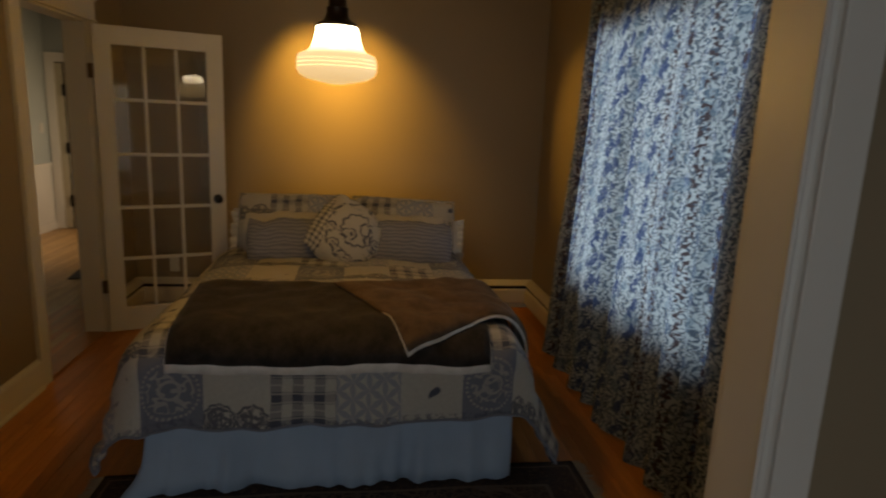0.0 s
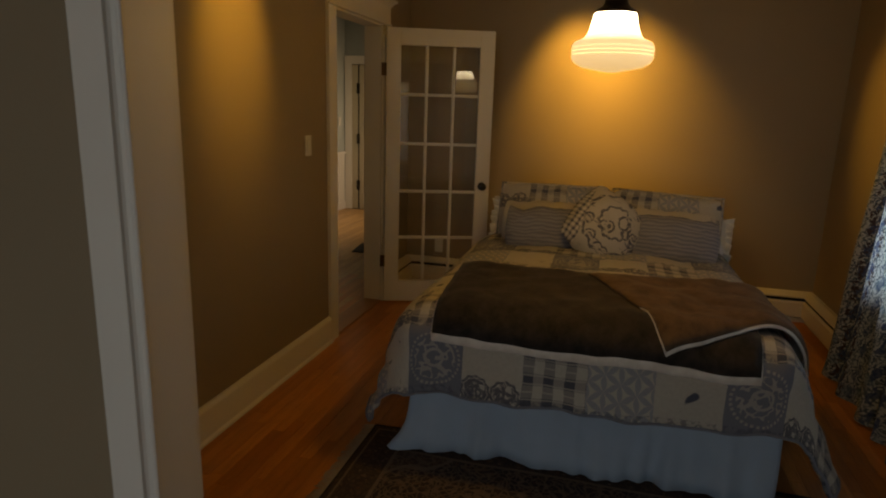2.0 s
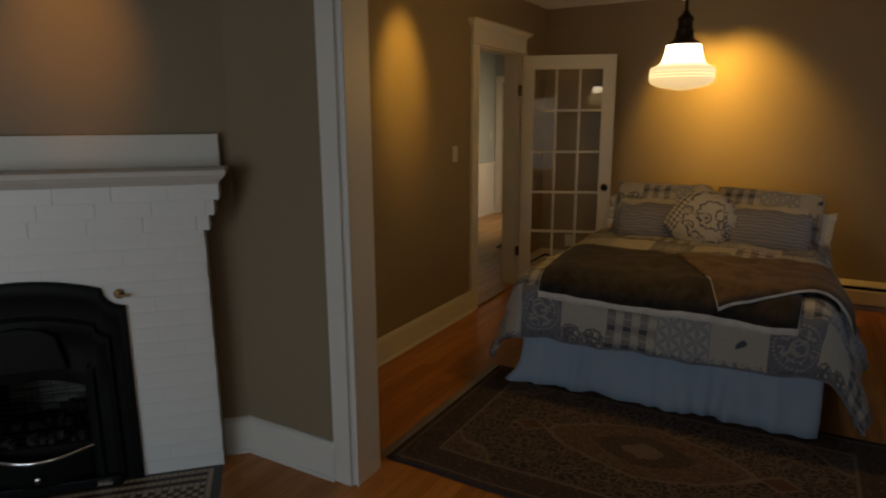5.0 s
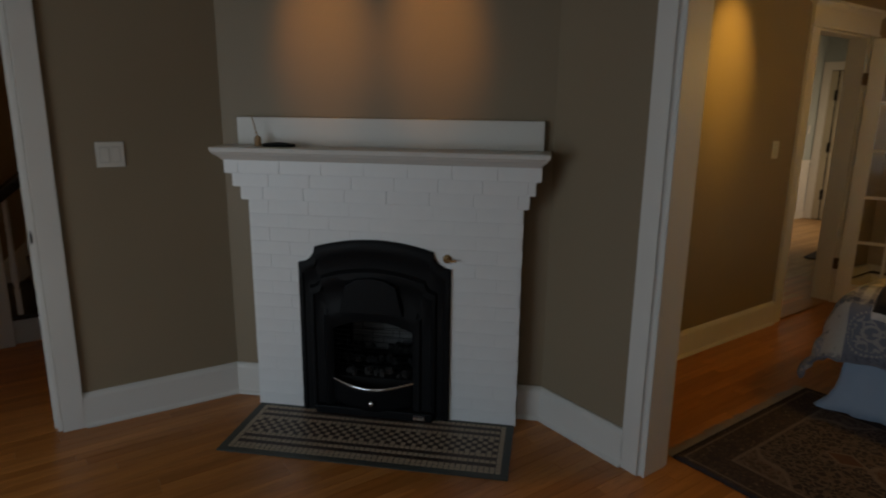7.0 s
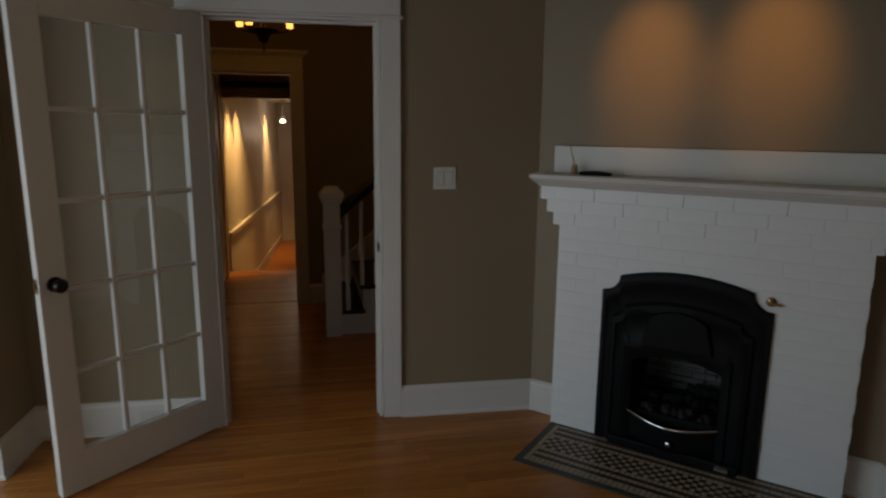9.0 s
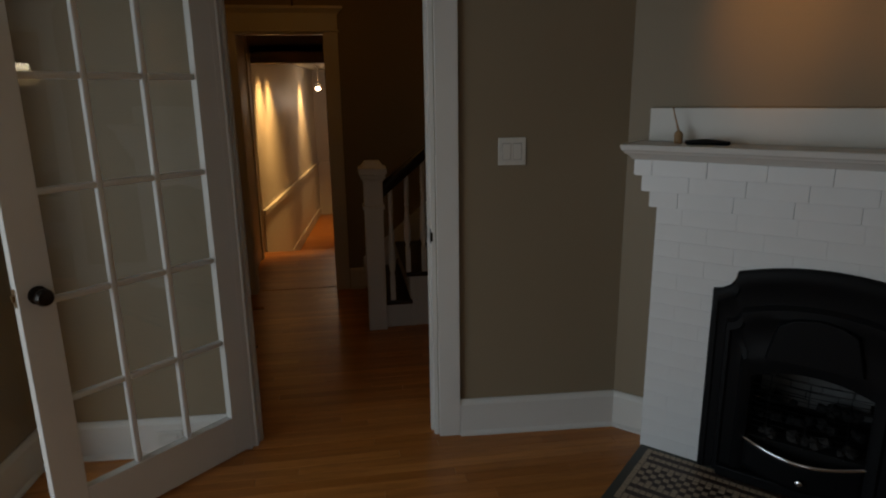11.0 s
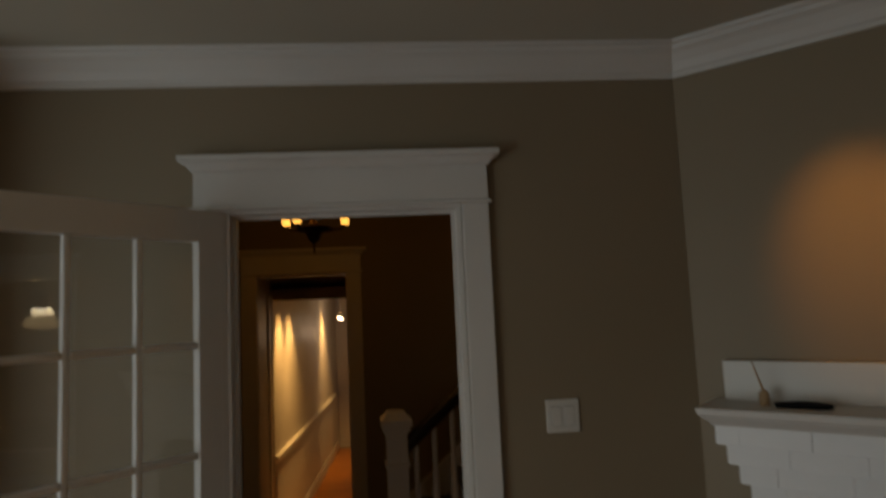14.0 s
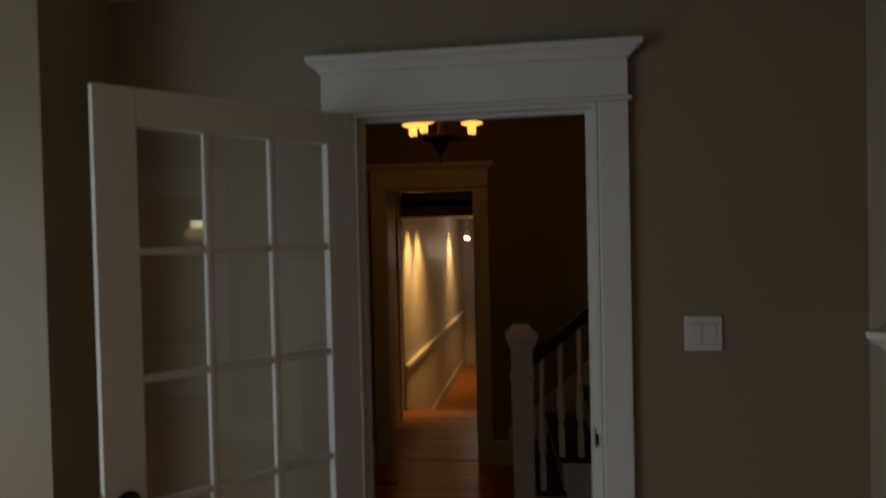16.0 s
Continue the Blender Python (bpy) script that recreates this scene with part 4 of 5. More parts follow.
    py = FOOT + 0.07 + (y - 0.07 if y > 0.07 else -(out + flare) * ky - ripple * ky)
    z = BED_TOP + 0.045 - drop + 0.020 * noise.noise(Vector((x * 3, y * 3, 0))) + 0.010 * noise.noise(Vector((x * 9, y * 9, 2)))
    z += 0.018 * math.cos(x * 1.9) * max(0.0, 1 - d / 0.14) ** 2
    return Vector((px, py, max(z, 0.022 + 0.01 * noise.noise(Vector((x * 11, y * 11, 3)))))), d


X0, X1, Y0, Y1 = -1.22, 1.26, -0.372, 1.78
bm = bmesh.new()


def foot(a):
    """The foot hem hangs a little higher towards the window side."""
    return Y0 + 0.040 * a + 0.008 * math.sin(a * 17)


grid(bm, 120, 100, lambda a, b: lay(X0 + (X1 - X0) * a, foot(a) + (Y1 - foot(a)) * b)[0], lambda a, b: (X0 + (X1 - X0) * a + 0.735, foot(a) + (Y1 - foot(a)) * b + 0.367 - 0.03 * a))
duvet = thing("duvet", "blue, grey and cream patchwork duvet draped over the bed", "duvet")
part("cover", bm, duvet_cloth, duvet, smooth=True, solid=0.018)
piping_cloth = plain("slate_piping", (0.17, 0.18, 0.22), 0.9, 0, 0.2, 40)
for name, a, b in (("side_hem", (X0, Y1), (X0, Y0)), ("foot_hem", (X0, Y0), (X1, Y0)), ("side_hem", (X1, Y0), (X1, Y1))):
    bm = bmesh.new()
    run = [((a[0] + (b[0] - a[0]) * k / 110), (a[1] + (b[1] - a[1]) * k / 110)) for k in range(111)]
    tube(bm, [lay(x, max(y, foot((x - X0) / (X1 - X0))))[0] for x, y in run], 0.006, 7)
    part(name, bm, piping_cloth, duvet, "stitched slate hem", smooth=True)


def lay_up(x, y, h):
    """A place h above the duvet."""
    e = 0.01
    p, _ = lay(x, y)
    n = (lay(x + e, y)[0] - lay(x - e, y)[0]).cross(lay(x, y + e)[0] - lay(x, y - e)[0])
    n = n.normalized() if n.length > 1e-9 else Vector((0, 0, 1))
    return p + n * h


def quad_patch(bm, c, h0, h1, nu=40, nv=26, lift=0.0):
    """A sheet between four corners given in the cloth's own metres."""
    def at(a, b):
        x = (c[0][0] * (1 - a) + c[1][0] * a) * (1 - b) + (c[3][0] * (1 - a) + c[2][0] * a) * b
        y = (c[0][1] * (1 - a) + c[1][1] * a) * (1 - b) + (c[3][1] * (1 - a) + c[2][1] * a) * b
        return x, y
    layer = bm.loops.layers.uv.verify()

    def place(a, b):
        x, y = at(a, b)
        w = 0.006 * noise.noise(Vector((x * 8, y * 8, 9)))
        rim = min(1.0, min(a, 1 - a, b, 1 - b) * 14)
        return lay_up(x, y, h0 + (h1 - h0) * math.sqrt(rim) + w + lift)
    grid(bm, nu, nv, place, at)


throw = thing("throw_blanket", "dark brown plush throw with white sherpa lining across the bed", "blanket")
bm = bmesh.new()
quad_patch(bm, [(-0.625, -0.140), (0.645, -0.142), (0.66, 0.64), (-0.69, 0.76)], 0.006, 0.014)
part("sherpa_lining", bm, sherpa, throw, "white sherpa lining", smooth=True, solid=0.020)
bm = bmesh.new()
quad_patch(bm, [(-0.622, -0.104), (0.64, -0.112), (0.68, 0.66), (-0.69, 0.77)], 0.014, 0.030)
part("plush_face", bm, dark_plush, throw, "dark brown plush face", smooth=True, solid=0.018)
bm = bmesh.new()
quad_patch(bm, [(0.30, -0.075), (0.96, 0.24), (0.80, 0.78), (-0.02, 0.60)], 0.042, 0.054)
part("folded_corner", bm, tan_plush, throw, "tan brown corner folded back", smooth=True, solid=0.016)
bm = bmesh.new()
quad_patch(bm, [(0.300, -0.087), (0.963, 0.236), (0.80, 0.77), (0.0, 0.60)], 0.037, 0.044)
part("folded_lining", bm, sherpa, throw, "white lining showing along the fold", smooth=True, solid=0.010)


def pillow(name, label, w, h, t, m, material, seam=None, flange=0.0, uv0=(0.0, 0.0), crease=0.02, rounding=0.12):
    root = thing(name, label, "pillow", m)
    bm = bmesh.new()
    seed = hash_of(label) + w

    def side(sign):
        def f(a, b):
            x, z = 2 * a - 1, 2 * b - 1
            body = max(0.0, 1 - abs(x) ** 2.4) ** 0.6 * max(0.0, 1 - abs(z) ** 2.4) ** 0.6
            fx, fz = math.sqrt(1 - rounding * z * z), math.sqrt(1 - rounding * x * x)
            wob = crease * noise.noise(Vector((x * 2.3 + seed, z * 2.3, sign * 1.0))) * (0.3 + body)
            sag = 0.012 * noise.noise(Vector((x * 1.7 + seed, 4.0, 0))) * (z + 1) + 0.012 * noise.noise(Vector((x * 5 + seed, z * 5, 8)))
            return Vector((w / 2 * x * fx, sign * (t / 2 * body) + wob * 0.6, h / 2 * z * fz + sag))
        return f

    def uvs(a, b):
        return (uv0[0] + a * w, uv0[1] + b * h)
    grid(bm, 26, 20, side(-1), uvs)
    grid(bm, 26, 20, side(1), uvs)
    bmesh.ops.remove_doubles(bm, verts=bm.verts, dist=1e-4)
    part("cover", bm, material, root, smooth=True)
    if flange:
        bm = bmesh.new()
        nseg = 80

        def rim(a, b):
            k = a * 4
            c = [(-1, -1), (1, -1), (1, 1), (-1, 1), (-1, -1)]
            i = min(3, int(k))
            f = k - i
            x, z = c[i][0] + (c[i + 1][0] - c[i][0]) * f, c[i][1] + (c[i + 1][1] - c[i][1]) * f
            s = 0.965 + b * flange
            return Vector((w / 2 * x * s, 0.006 * math.sin(a * 60) * b, h / 2 * z * (0.965 + b * flange * w / h)))
        grid(bm, nseg, 2, rim, lambda a, b: (uv0[0] + a * 2, uv0[1] + b * 0.05))
        part("flange", bm, material, root, smooth=True, solid=0.004)
    return root


def ruffle(root, w, h, end, turns):
    """A gathered cloth edge along one end of a pillow."""
    bm = bmesh.new()

    def at(a, b):
        z = (a - 0.5) * h * 0.92
        out = 0.012 + b * (0.052 + 0.018 * noise.noise(Vector((a * 6, turns, 2))))
        return Vector((end * (w / 2 - 0.03 + out), b * 0.030 * math.sin(a * turns + 1.3 * math.sin(a * 9)), z * (1 + 0.10 * b) - 0.012 * b))
    grid(bm, 70, 6, at, lambda a, b: (a * h * 2, b * 0.06))
    part("ruffle", bm, white_cotton, root, "gathered white ruffle", smooth=True, solid=0.003)


def hash_of(text):
    return sum(ord(c) * (i + 1) for i, c in enumerate(text)) % 97


PZ = BED_TOP + 0.06
ruffle(pillow("bed_pillow", "white bed pillow with a ruffled end against the wall side", 0.66, 0.38, 0.16, pose(2.32, 4.33, PZ + 0.07, -34, 0, 1), white_cotton), 0.66, 0.38, -1, 46)
ruffle(pillow("bed_pillow", "white bed pillow with a ruffled end beside the curtain side", 0.66, 0.36, 0.15, pose(3.16, 4.32, PZ + 0.055, -38, 4, -4), white_cotton), 0.66, 0.36, 1, 41)
pillow("pillow_sham", "blue and cream patchwork pillow sham standing at the bed head", 0.70, 0.45, 0.15, pose(2.36, 4.30, PZ + 0.118, -26, 0, 1), duvet_cloth, flange=0.035, rounding=0.10, uv0=(0.30, -0.27))
pillow("pillow_sham", "blue and cream patchwork pillow sham leaning on white pillows", 0.70, 0.45, 0.15, pose(3.10, 4.28, PZ + 0.108, -26, 2, -2), duvet_cloth, flange=0.035, uv0=(0.46, -0.27))
pillow("cream_pillow", "cream cotton pillow lying before the sham", 0.54, 0.33, 0.13, pose(2.34, 4.12, PZ + 0.085, -28, 0, 2), cream_cotton)
pillow("cream_pillow", "cream cotton pillow lying behind the ribbed cushion", 0.54, 0.33, 0.13, pose(3.10, 4.10, PZ + 0.08, -28, 0, -2), cream_cotton)
pillow("ribbed_cushion", "slate grey ribbed oblong cushion on the bed", 0.46, 0.27, 0.12, pose(2.355, 3.92, PZ + 0.10, -24, 0, 2), rib_cloth)
pillow("ribbed_cushion", "slate grey ribbed oblong cushion leaning on a cream pillow", 0.50, 0.28, 0.12, pose(3.135, 3.90, PZ + 0.095, -24, 2, -3), rib_cloth)
pillow("patchwork_cushion", "square patchwork cushion standing on one corner", 0.455, 0.455, 0.24, pose(2.735, 3.90, PZ + 0.132, -30, 38, 0), medallion_cloth, rounding=0.27)

# pendant lamp
pendant = thing("pendant_lamp", "schoolhouse pendant lamp, lit cream glass shade on a bronze stem", "pendant lamp", pose(2.705, 2.73, 0))
shade_glass = Nodes("opal_glass_lit")
geo = shade_glass.coords("Object")
zz = shade_glass.add("SeparateXYZ", i0=geo).outputs[2]
hot = shade_glass.ramp(shade_glass.math("DIVIDE", shade_glass.math("SUBTRACT", zz, 1.665), 0.23), (0.0, (0.95, 0.66, 0.30)), (0.45, (1.0, 0.74, 0.38)), (0.62, (1.0, 0.82, 0.50)), (0.95, (1.0, 0.92, 0.70)))
shade_glass.feed(shade_glass.shader, "Emission Color", hot)
shade_glass.feed(shade_glass.shader, "Emission Strength", shade_glass.ramp(shade_glass.math("DIVIDE", shade_glass.math("SUBTRACT", zz, 1.665), 0.23), (0.0, 0.9), (0.48, 1.1), (0.6, 3.0), (0.75, 10.0)))
opal = shade_glass.done((0.85, 0.80, 0.70), 0.12)
bm = bmesh.new()
lathe(bm, [(0.004, 1.662), (0.030, 1.664), (0.085, 1.674), (0.122, 1.682), (0.150, 1.698), (0.160, 1.716), (0.161, 1.724), (0.157, 1.727), (0.161, 1.730), (0.161, 1.738), (0.157, 1.741), (0.161, 1.744), (0.161, 1.752), (0.157, 1.755), (0.160, 1.760), (0.152, 1.776), (0.118, 1.790), (0.104, 1.806), (0.094, 1.830), (0.087, 1.858), (0.082, 1.884)], 48)
shade = part("shade", bm, opal, pendant, "lit cream glass schoolhouse shade", smooth=50)
shade.visible_shadow = False
bm = bmesh.new()
lathe(bm, [(0.076, 1.880), (0.080, 1.886), (0.080, 1.894), (0.072, 1.900), (0.056, 1.908), (0.046, 1.922), (0.042, 1.942), (0.044, 1.956), (0.036, 1.962), (0.034, 2.000), (0.040, 2.006), (0.036, 2.020), (0.022, 2.032), (0.014, 2.050)], 32)
part("holder", bm, bronze, pendant, "dark bronze shade holder", smooth=50)
bm = bmesh.new()
lathe(bm, [(0.009, 2.045), (0.009, 2.58), (0.060, 2.60), (0.066, 2.639)], 24)
part("stem", bm, bronze, pendant, "dark bronze stem and canopy", smooth=50)


def downlight(name, label, x, y):
    root = thing(name, label, "recessed light", pose(x, y, H), "recessed ceiling lights")
    bm = bmesh.new()
    rings = [(0.048, -0.004), (0.075, -0.004), (0.078, 0.0)]
    vs = [[bm.verts.new((r * math.cos(a), r * math.sin(a), z)) for a in [2 * math.pi * k / 28 for k in range(28)]] for r, z in rings]
    for lo, hi in zip(vs, vs[1:]):
        for k in range(28):
            bm.faces.new((lo[k], lo[(k + 1) % 28], hi[(k + 1) % 28], hi[k]))
    part("trim_ring", bm, trim_paint, root, solid=0.002)
    bm = bmesh.new()
    bmesh.ops.create_circle(bm, cap_ends=True, segments=24, radius=0.045, matrix=Matrix.Translation((0, 0, -0.0035)))
    part("lamp_face", bm, bulb_glow, root, "glowing lamp face")


bulb_glow = glowing("warm_bulb", (1.0, 0.76, 0.42), 3.0)
track_light = thing("track_light", "ceiling track light with three small glowing glass heads", "track light", pose(2.62, 4.60, 0))
bm = bmesh.new()
box(bm, -0.36, 0.40, -0.018, 0.018, H - 0.022, H - 0.0005)
part("track", bm, bronze, track_light, bevel=0.003)
for dx in (-0.24, -0.02, 0.25):
    bm = bmesh.new()
    tube(bm, [(dx, 0, H - 0.02), (dx, 0, 2.53)], 0.006)
    drop = part("drop_rod", bm, bronze, track_light, smooth=True)
    bm = bmesh.new()
    lathe(bm, [(0.010, 2.54), (0.020, 2.532), (0.024, 2.500), (0.024, 2.490)], 16, Matrix.Translation((dx, 0, 0)))
    part("socket", bm, bronze, drop, smooth=40)
    bm = bmesh.new()
    lathe(bm, [(0.024, 2.490), (0.026, 2.470), (0.025, 2.430), (0.016, 2.418), (0.006, 2.412)], 16, Matrix.Translation((dx, 0, 0)))
    part("bulb", bm, bulb_glow, drop, "glowing glass bulb", smooth=60).visible_shadow = False
# Unseen fixtures added where the side and mantel beams start.
for x, y in ((1.66, 2.60), diag(0.545, 0.72, 0)[:2], diag(1.06, 0.72, 0)[:2]):
    downlight("assumed_downlight", "assumed recessed ceiling light, unseen, added above a pool of light on the wall", x, y)


# curtains
def floral(n, uv):
    warp = n.add("VectorMath", {"operation": "SCALE"}, i0=n.add("TexNoise", Vector=uv, Scale=22.0, Detail=2.0).outputs[1])
    n.feed(warp, "Scale", 0.048)
    v = n.add("VectorMath", {"operation": "ADD"}, i0=uv, i1=warp.outputs[0]).outputs[0]
    sep = n.add("SeparateXYZ", i0=uv)
    col_id = n.math("FRACT", n.math("DIVIDE", sep.outputs[0], 0.29))
    # columns of navy leaves, each row shifted
    cu = n.math("DIVIDE", n.add("SeparateXYZ", i0=v).outputs[0], 0.118)
    col = n.math("FLOOR", cu)
    rowv = n.math("MULTIPLY_ADD", col, 0.37, n.math("DIVIDE", sep.outputs[1], 0.125))
    lx = n.math("SUBTRACT", n.math("FRACT", cu), 0.5)
    ly = n.math("SUBTRACT", n.math("FRACT", rowv), 0.5)
    curve = n.math("ADD", lx, n.math("MULTIPLY", n.math("SINE", n.math("MULTIPLY", rowv, 2 * math.pi)), 0.10))
    body = n.math("ADD", n.math("POWER", n.math("ABSOLUTE", n.math("DIVIDE", curve, 0.19)), 1.6), n.math("POWER", n.math("ABSOLUTE", n.math("DIVIDE", ly, 0.43)), 1.8))
    odd = n.math("FLOORED_MODULO", col, 2.0)
    navy = n.math("MULTIPLY", n.math("LESS_THAN", body, 0.95), n.math("MULTIPLY", n.math("MULTIPLY_ADD", odd, 0.35, 0.5), step(n, n.noise(v, 30.0, 2), 0.40, 0.05)))
    swirl = n.add("TexVoronoi", {"feature": "DISTANCE_TO_EDGE"}, Vector=v, Scale=42.0)
    vein = n.math("LESS_THAN", swirl.outputs[0], 0.17)
    wav = n.add("TexWave", Vector=n.add("Mapping", Vector=v, Scale=(0.62, 1.25, 1)).outputs[0], Scale=15.0, Distortion=13.0, Detail=2.0)
    n.feed(wav, "Detail Scale", 1.8)
    lines = step(n, wav.outputs[1], 0.47, 0.05)
    pale, mid = (0.35, 0.38, 0.40), (0.085, 0.13, 0.195)
    c = n.mix(n.math("MULTIPLY", vein, 0.8), tint(pale, 0.55), tint(mid, 0.7))
    c = n.mix(lines, c, tint(pale, 1.25))
    flower = n.add("TexVoronoi", Vector=uv, Scale=11.0)
    petals = n.math("MULTIPLY", n.math("LESS_THAN", flower.outputs[0], 0.36), n.math("GREATER_THAN", n.add("SeparateColor", i0=flower.outputs[1]).outputs[1], 0.45))
    c = n.mix(n.math("MULTIPLY", petals, 0.5), c, (0.125, 0.195, 0.26))
    c = n.mix(navy, c, (0.034, 0.060, 0.15))
    band = n.math("MULTIPLY", n.math("LESS_THAN", col_id, 0.13), n.math("GREATER_THAN", n.noise(v, 45.0, 1), 0.54))
    return n.mix(band, c, (0.075, 0.055, 0.06))


curtain_cloth = cloth("blue_floral_linen", floral, 0.9, 700.0, 0.0, 0.5)


def curtain(label, ya, yb, wa, wb, seed):
    """A gathered panel between ya and yb at the top, wa and wb on the floor."""
    root = thing("curtain", label, "curtain", group="bedroom curtains")
    width = abs(ya - yb) * 1.55

    def place(a, b):
        z = 2.34 - 2.325 * b
        y = (ya + (yb - ya) * a) * (1 - b ** 1.5) + (wa + (wb - wa) * a) * b ** 1.5
        s = a * width
        ph = s * 21.0 + 1.6 * math.sin(s * 4.3 + seed) + seed
        amp = (0.034 + 0.022 * b) * (0.75 + 0.5 * noise.noise(Vector((s * 2.0, seed, b * 0.8))))
        x = 4.175 - 0.085 * b + amp * math.sin(ph) + 0.02 * noise.noise(Vector((s * 3, b * 3, seed)))
        return Vector((x, y + 0.022 * math.sin(ph * 0.5 + 1) * (0.3 + b), z + 0.012 * math.sin(ph * 0.37) * b))
    bm = bmesh.new()
    grid(bm, 190, 44, place, lambda a, b: (a * width + seed, 2.34 - 2.325 * b))
    part("panel", bm, curtain_cloth, root, smooth=True)
    bm = bmesh.new()
    grid(bm, 190, 2, lambda a, b: place(a, 1 - 0.012 * b) + Vector((-0.003, 0, 0)), lambda a, b: (a * width + seed, 0.05 * b))
    part("hem", bm, curtain_cloth, root, smooth=True)


curtain("blue and white floral curtain panel, daylight showing through", 3.91, 2.98, 4.10, 2.99, 0.4)
curtain("blue and white floral curtain panel glowing before the window", 2.965, 1.75, 2.97, 1.60, 2.1)
rod = thing("curtain_rod", "dark metal curtain rod above the window", "curtain rod")
bm = bmesh.new()
tube(bm, [(4.175, 1.65, 2.355), (4.175, 4.02, 2.355)], 0.012)
part("pole", bm, black_metal, rod, smooth=True)
for y in (1.75, 3.95):
    bm = bmesh.new()
    tube(bm, [(4.175, y, 2.355), (4.282, y, 2.355)], 0.008)
    part("bracket", bm, black_metal, rod)
for y in (1.63, 4.04):
    bm = bmesh.new()
    bmesh.ops.create_uvsphere(bm, u_segments=14, v_segments=8, radius=0.022, matrix=Matrix.Translation((4.175, y, 2.355)))
    part("finial", bm, black_metal, rod, smooth=True)
# bedroom window
win = thing("window_1", "white sash window behind the curtains", "window", kind="structure")
for nm, b in (("window_frame", (4.30, 4.40, 2.15, 2.20, 0.62, 2.12)), ("window_frame", (4.30, 4.40, 3.75, 3.80, 0.62, 2.12)), ("window_frame", (4.30, 4.40, 2.20, 3.75, 2.07, 2.12)), ("window_sill", (4.24, 4.42, 2.08, 3.87, 0.59, 0.62)), ("meeting_rail", (4.385, 4.415, 2.20, 3.75, 1.34, 1.385))):
    bm = bmesh.new()
    box(bm, *b)
    part(nm, bm, trim_paint, win)


# baseboard heaters along the walls
def heater(label, a, b, out, cut=(0, 0)):
    root = thing("baseboard_heater", label, "heater", group="baseboard heaters")
    shell = [(0.002, 0.235), (0.030, 0.235), (0.072, 0.205), (0.072, 0.196), (0.034, 0.222), (0.006, 0.226)]
    bm = bmesh.new()
    extrude_profile(bm, shell, a, b, out, mitre=cut)
    part("hood", bm, enamel, root, "cream enamelled hood")
    bm = bmesh.new()
    extrude_profile(bm, [(0.002, 0.02), (0.010, 0.02), (0.010, 0.226), (0.002, 0.226)], a, b, out, mitre=cut)
    part("back_plate", bm, dark_gap, root)
    bm = bmesh.new()
    extrude_profile(bm, [(0.052, 0.060), (0.072, 0.050), (0.075, 0.060), (0.075, 0.158), (0.062, 0.172), (0.054, 0.166)], a, b, out, mitre=cut)
    part("front_panel", bm, enamel, root, "cream enamelled front panel")
    bm = bmesh.new()
    extrude_profile(bm, [(0.012, 0.085), (0.050, 0.085), (0.050, 0.150), (0.012, 0.150)], a, b, out, mitre=cut)
    part("fin_pack", bm, dark_gap, root)
    bm = bmesh.new()
    extrude_profile(bm, [(0.002, 0.0), (0.034, 0.0), (0.030, 0.03), (0.002, 0.03)], a, b, out, mitre=cut)
    part("foot", bm, enamel, root)


heater("cream enamelled baseboard heater along the wall behind the bed", (BEDLEFT, HEADWALL, 0), (SIDE, HEADWALL, 0), (0, -1, 0), (1, -1))
heater("cream enamelled baseboard heater under the curtained window", (SIDE, HEADWALL, 0), (SIDE, 1.31, 0), (-1, 0, 0), (1, 0))
heater("cream enamelled baseboard heater in the corner by the door", (BEDLEFT, BED_DOOR[1] + CAS + 0.024, 0), (BEDLEFT, HEADWALL, 0), (1, 0, 0), (0, -1))


# rug
def persian(n, uv):
    sep = n.add("SeparateXYZ", i0=uv)
    u, v = sep.outputs[0], sep.outputs[1]
    au = n.math("ABSOLUTE", n.math("DIVIDE", u, 1.03))
    av = n.math("ABSOLUTE", n.math("DIVIDE", v, 0.62))
    brown, ink, rust, sand = (0.078, 0.057, 0.049), (0.026, 0.024, 0.031), (0.11, 0.055, 0.040), (0.20, 0.160, 0.130)
    knots = n.add("TexVoronoi", Vector=uv, Scale=44.0)
    curls = n.add("TexVoronoi", {"feature": "DISTANCE_TO_EDGE"}, Vector=n.add("VectorMath", {"operation": "ADD"}, i0=uv, i1=n.add("VectorMath", {"operation": "MULTIPLY"}, i0=n.add("TexNoise", Vector=uv, Scale=9.0).outputs[1], i1=(0.12, 0.12, 0))).outputs[0], Scale=34.0)
    flowers = n.math("LESS_THAN", knots.outputs[0], 0.30)
    stems = n.math("LESS_THAN", curls.outputs[0], 0.10)
    field = n.mix(stems, ink, tint(sand, 0.75))
    field = n.mix(n.math("MULTIPLY", flowers, 0.8), field, n.mix(n.add("SeparateColor", i0=knots.outputs[1]).outputs[0], rust, sand))
    # medallion with pointed ends
    m = n.math("ADD", n.math("POWER", n.math("ABSOLUTE", n.math("DIVIDE", u, 0.46)), 1.25), n.math("POWER", n.math("ABSOLUTE", n.math("DIVIDE", v, 0.235)), 1.6))
    wob = n.math("MULTIPLY_ADD", n.noise(uv, 16.0, 2), 0.22, n.math("SUBTRACT", m, 0.11))
    medal = n.mix(stems, rust, tint(sand, 0.7))
    field = n.mix(n.math("LESS_THAN", wob, 1.0), field, medal)
    field = n.mix(n.math("COMPARE", wob, 1.0, 0.045), field, sand)
    field = n.mix(n.math("LESS_THAN", wob, 0.42), field, n.mix(flowers, brown, ink))
    field = n.mix(n.math("LESS_THAN", wob, 0.14), field, tint(sand, 0.9))
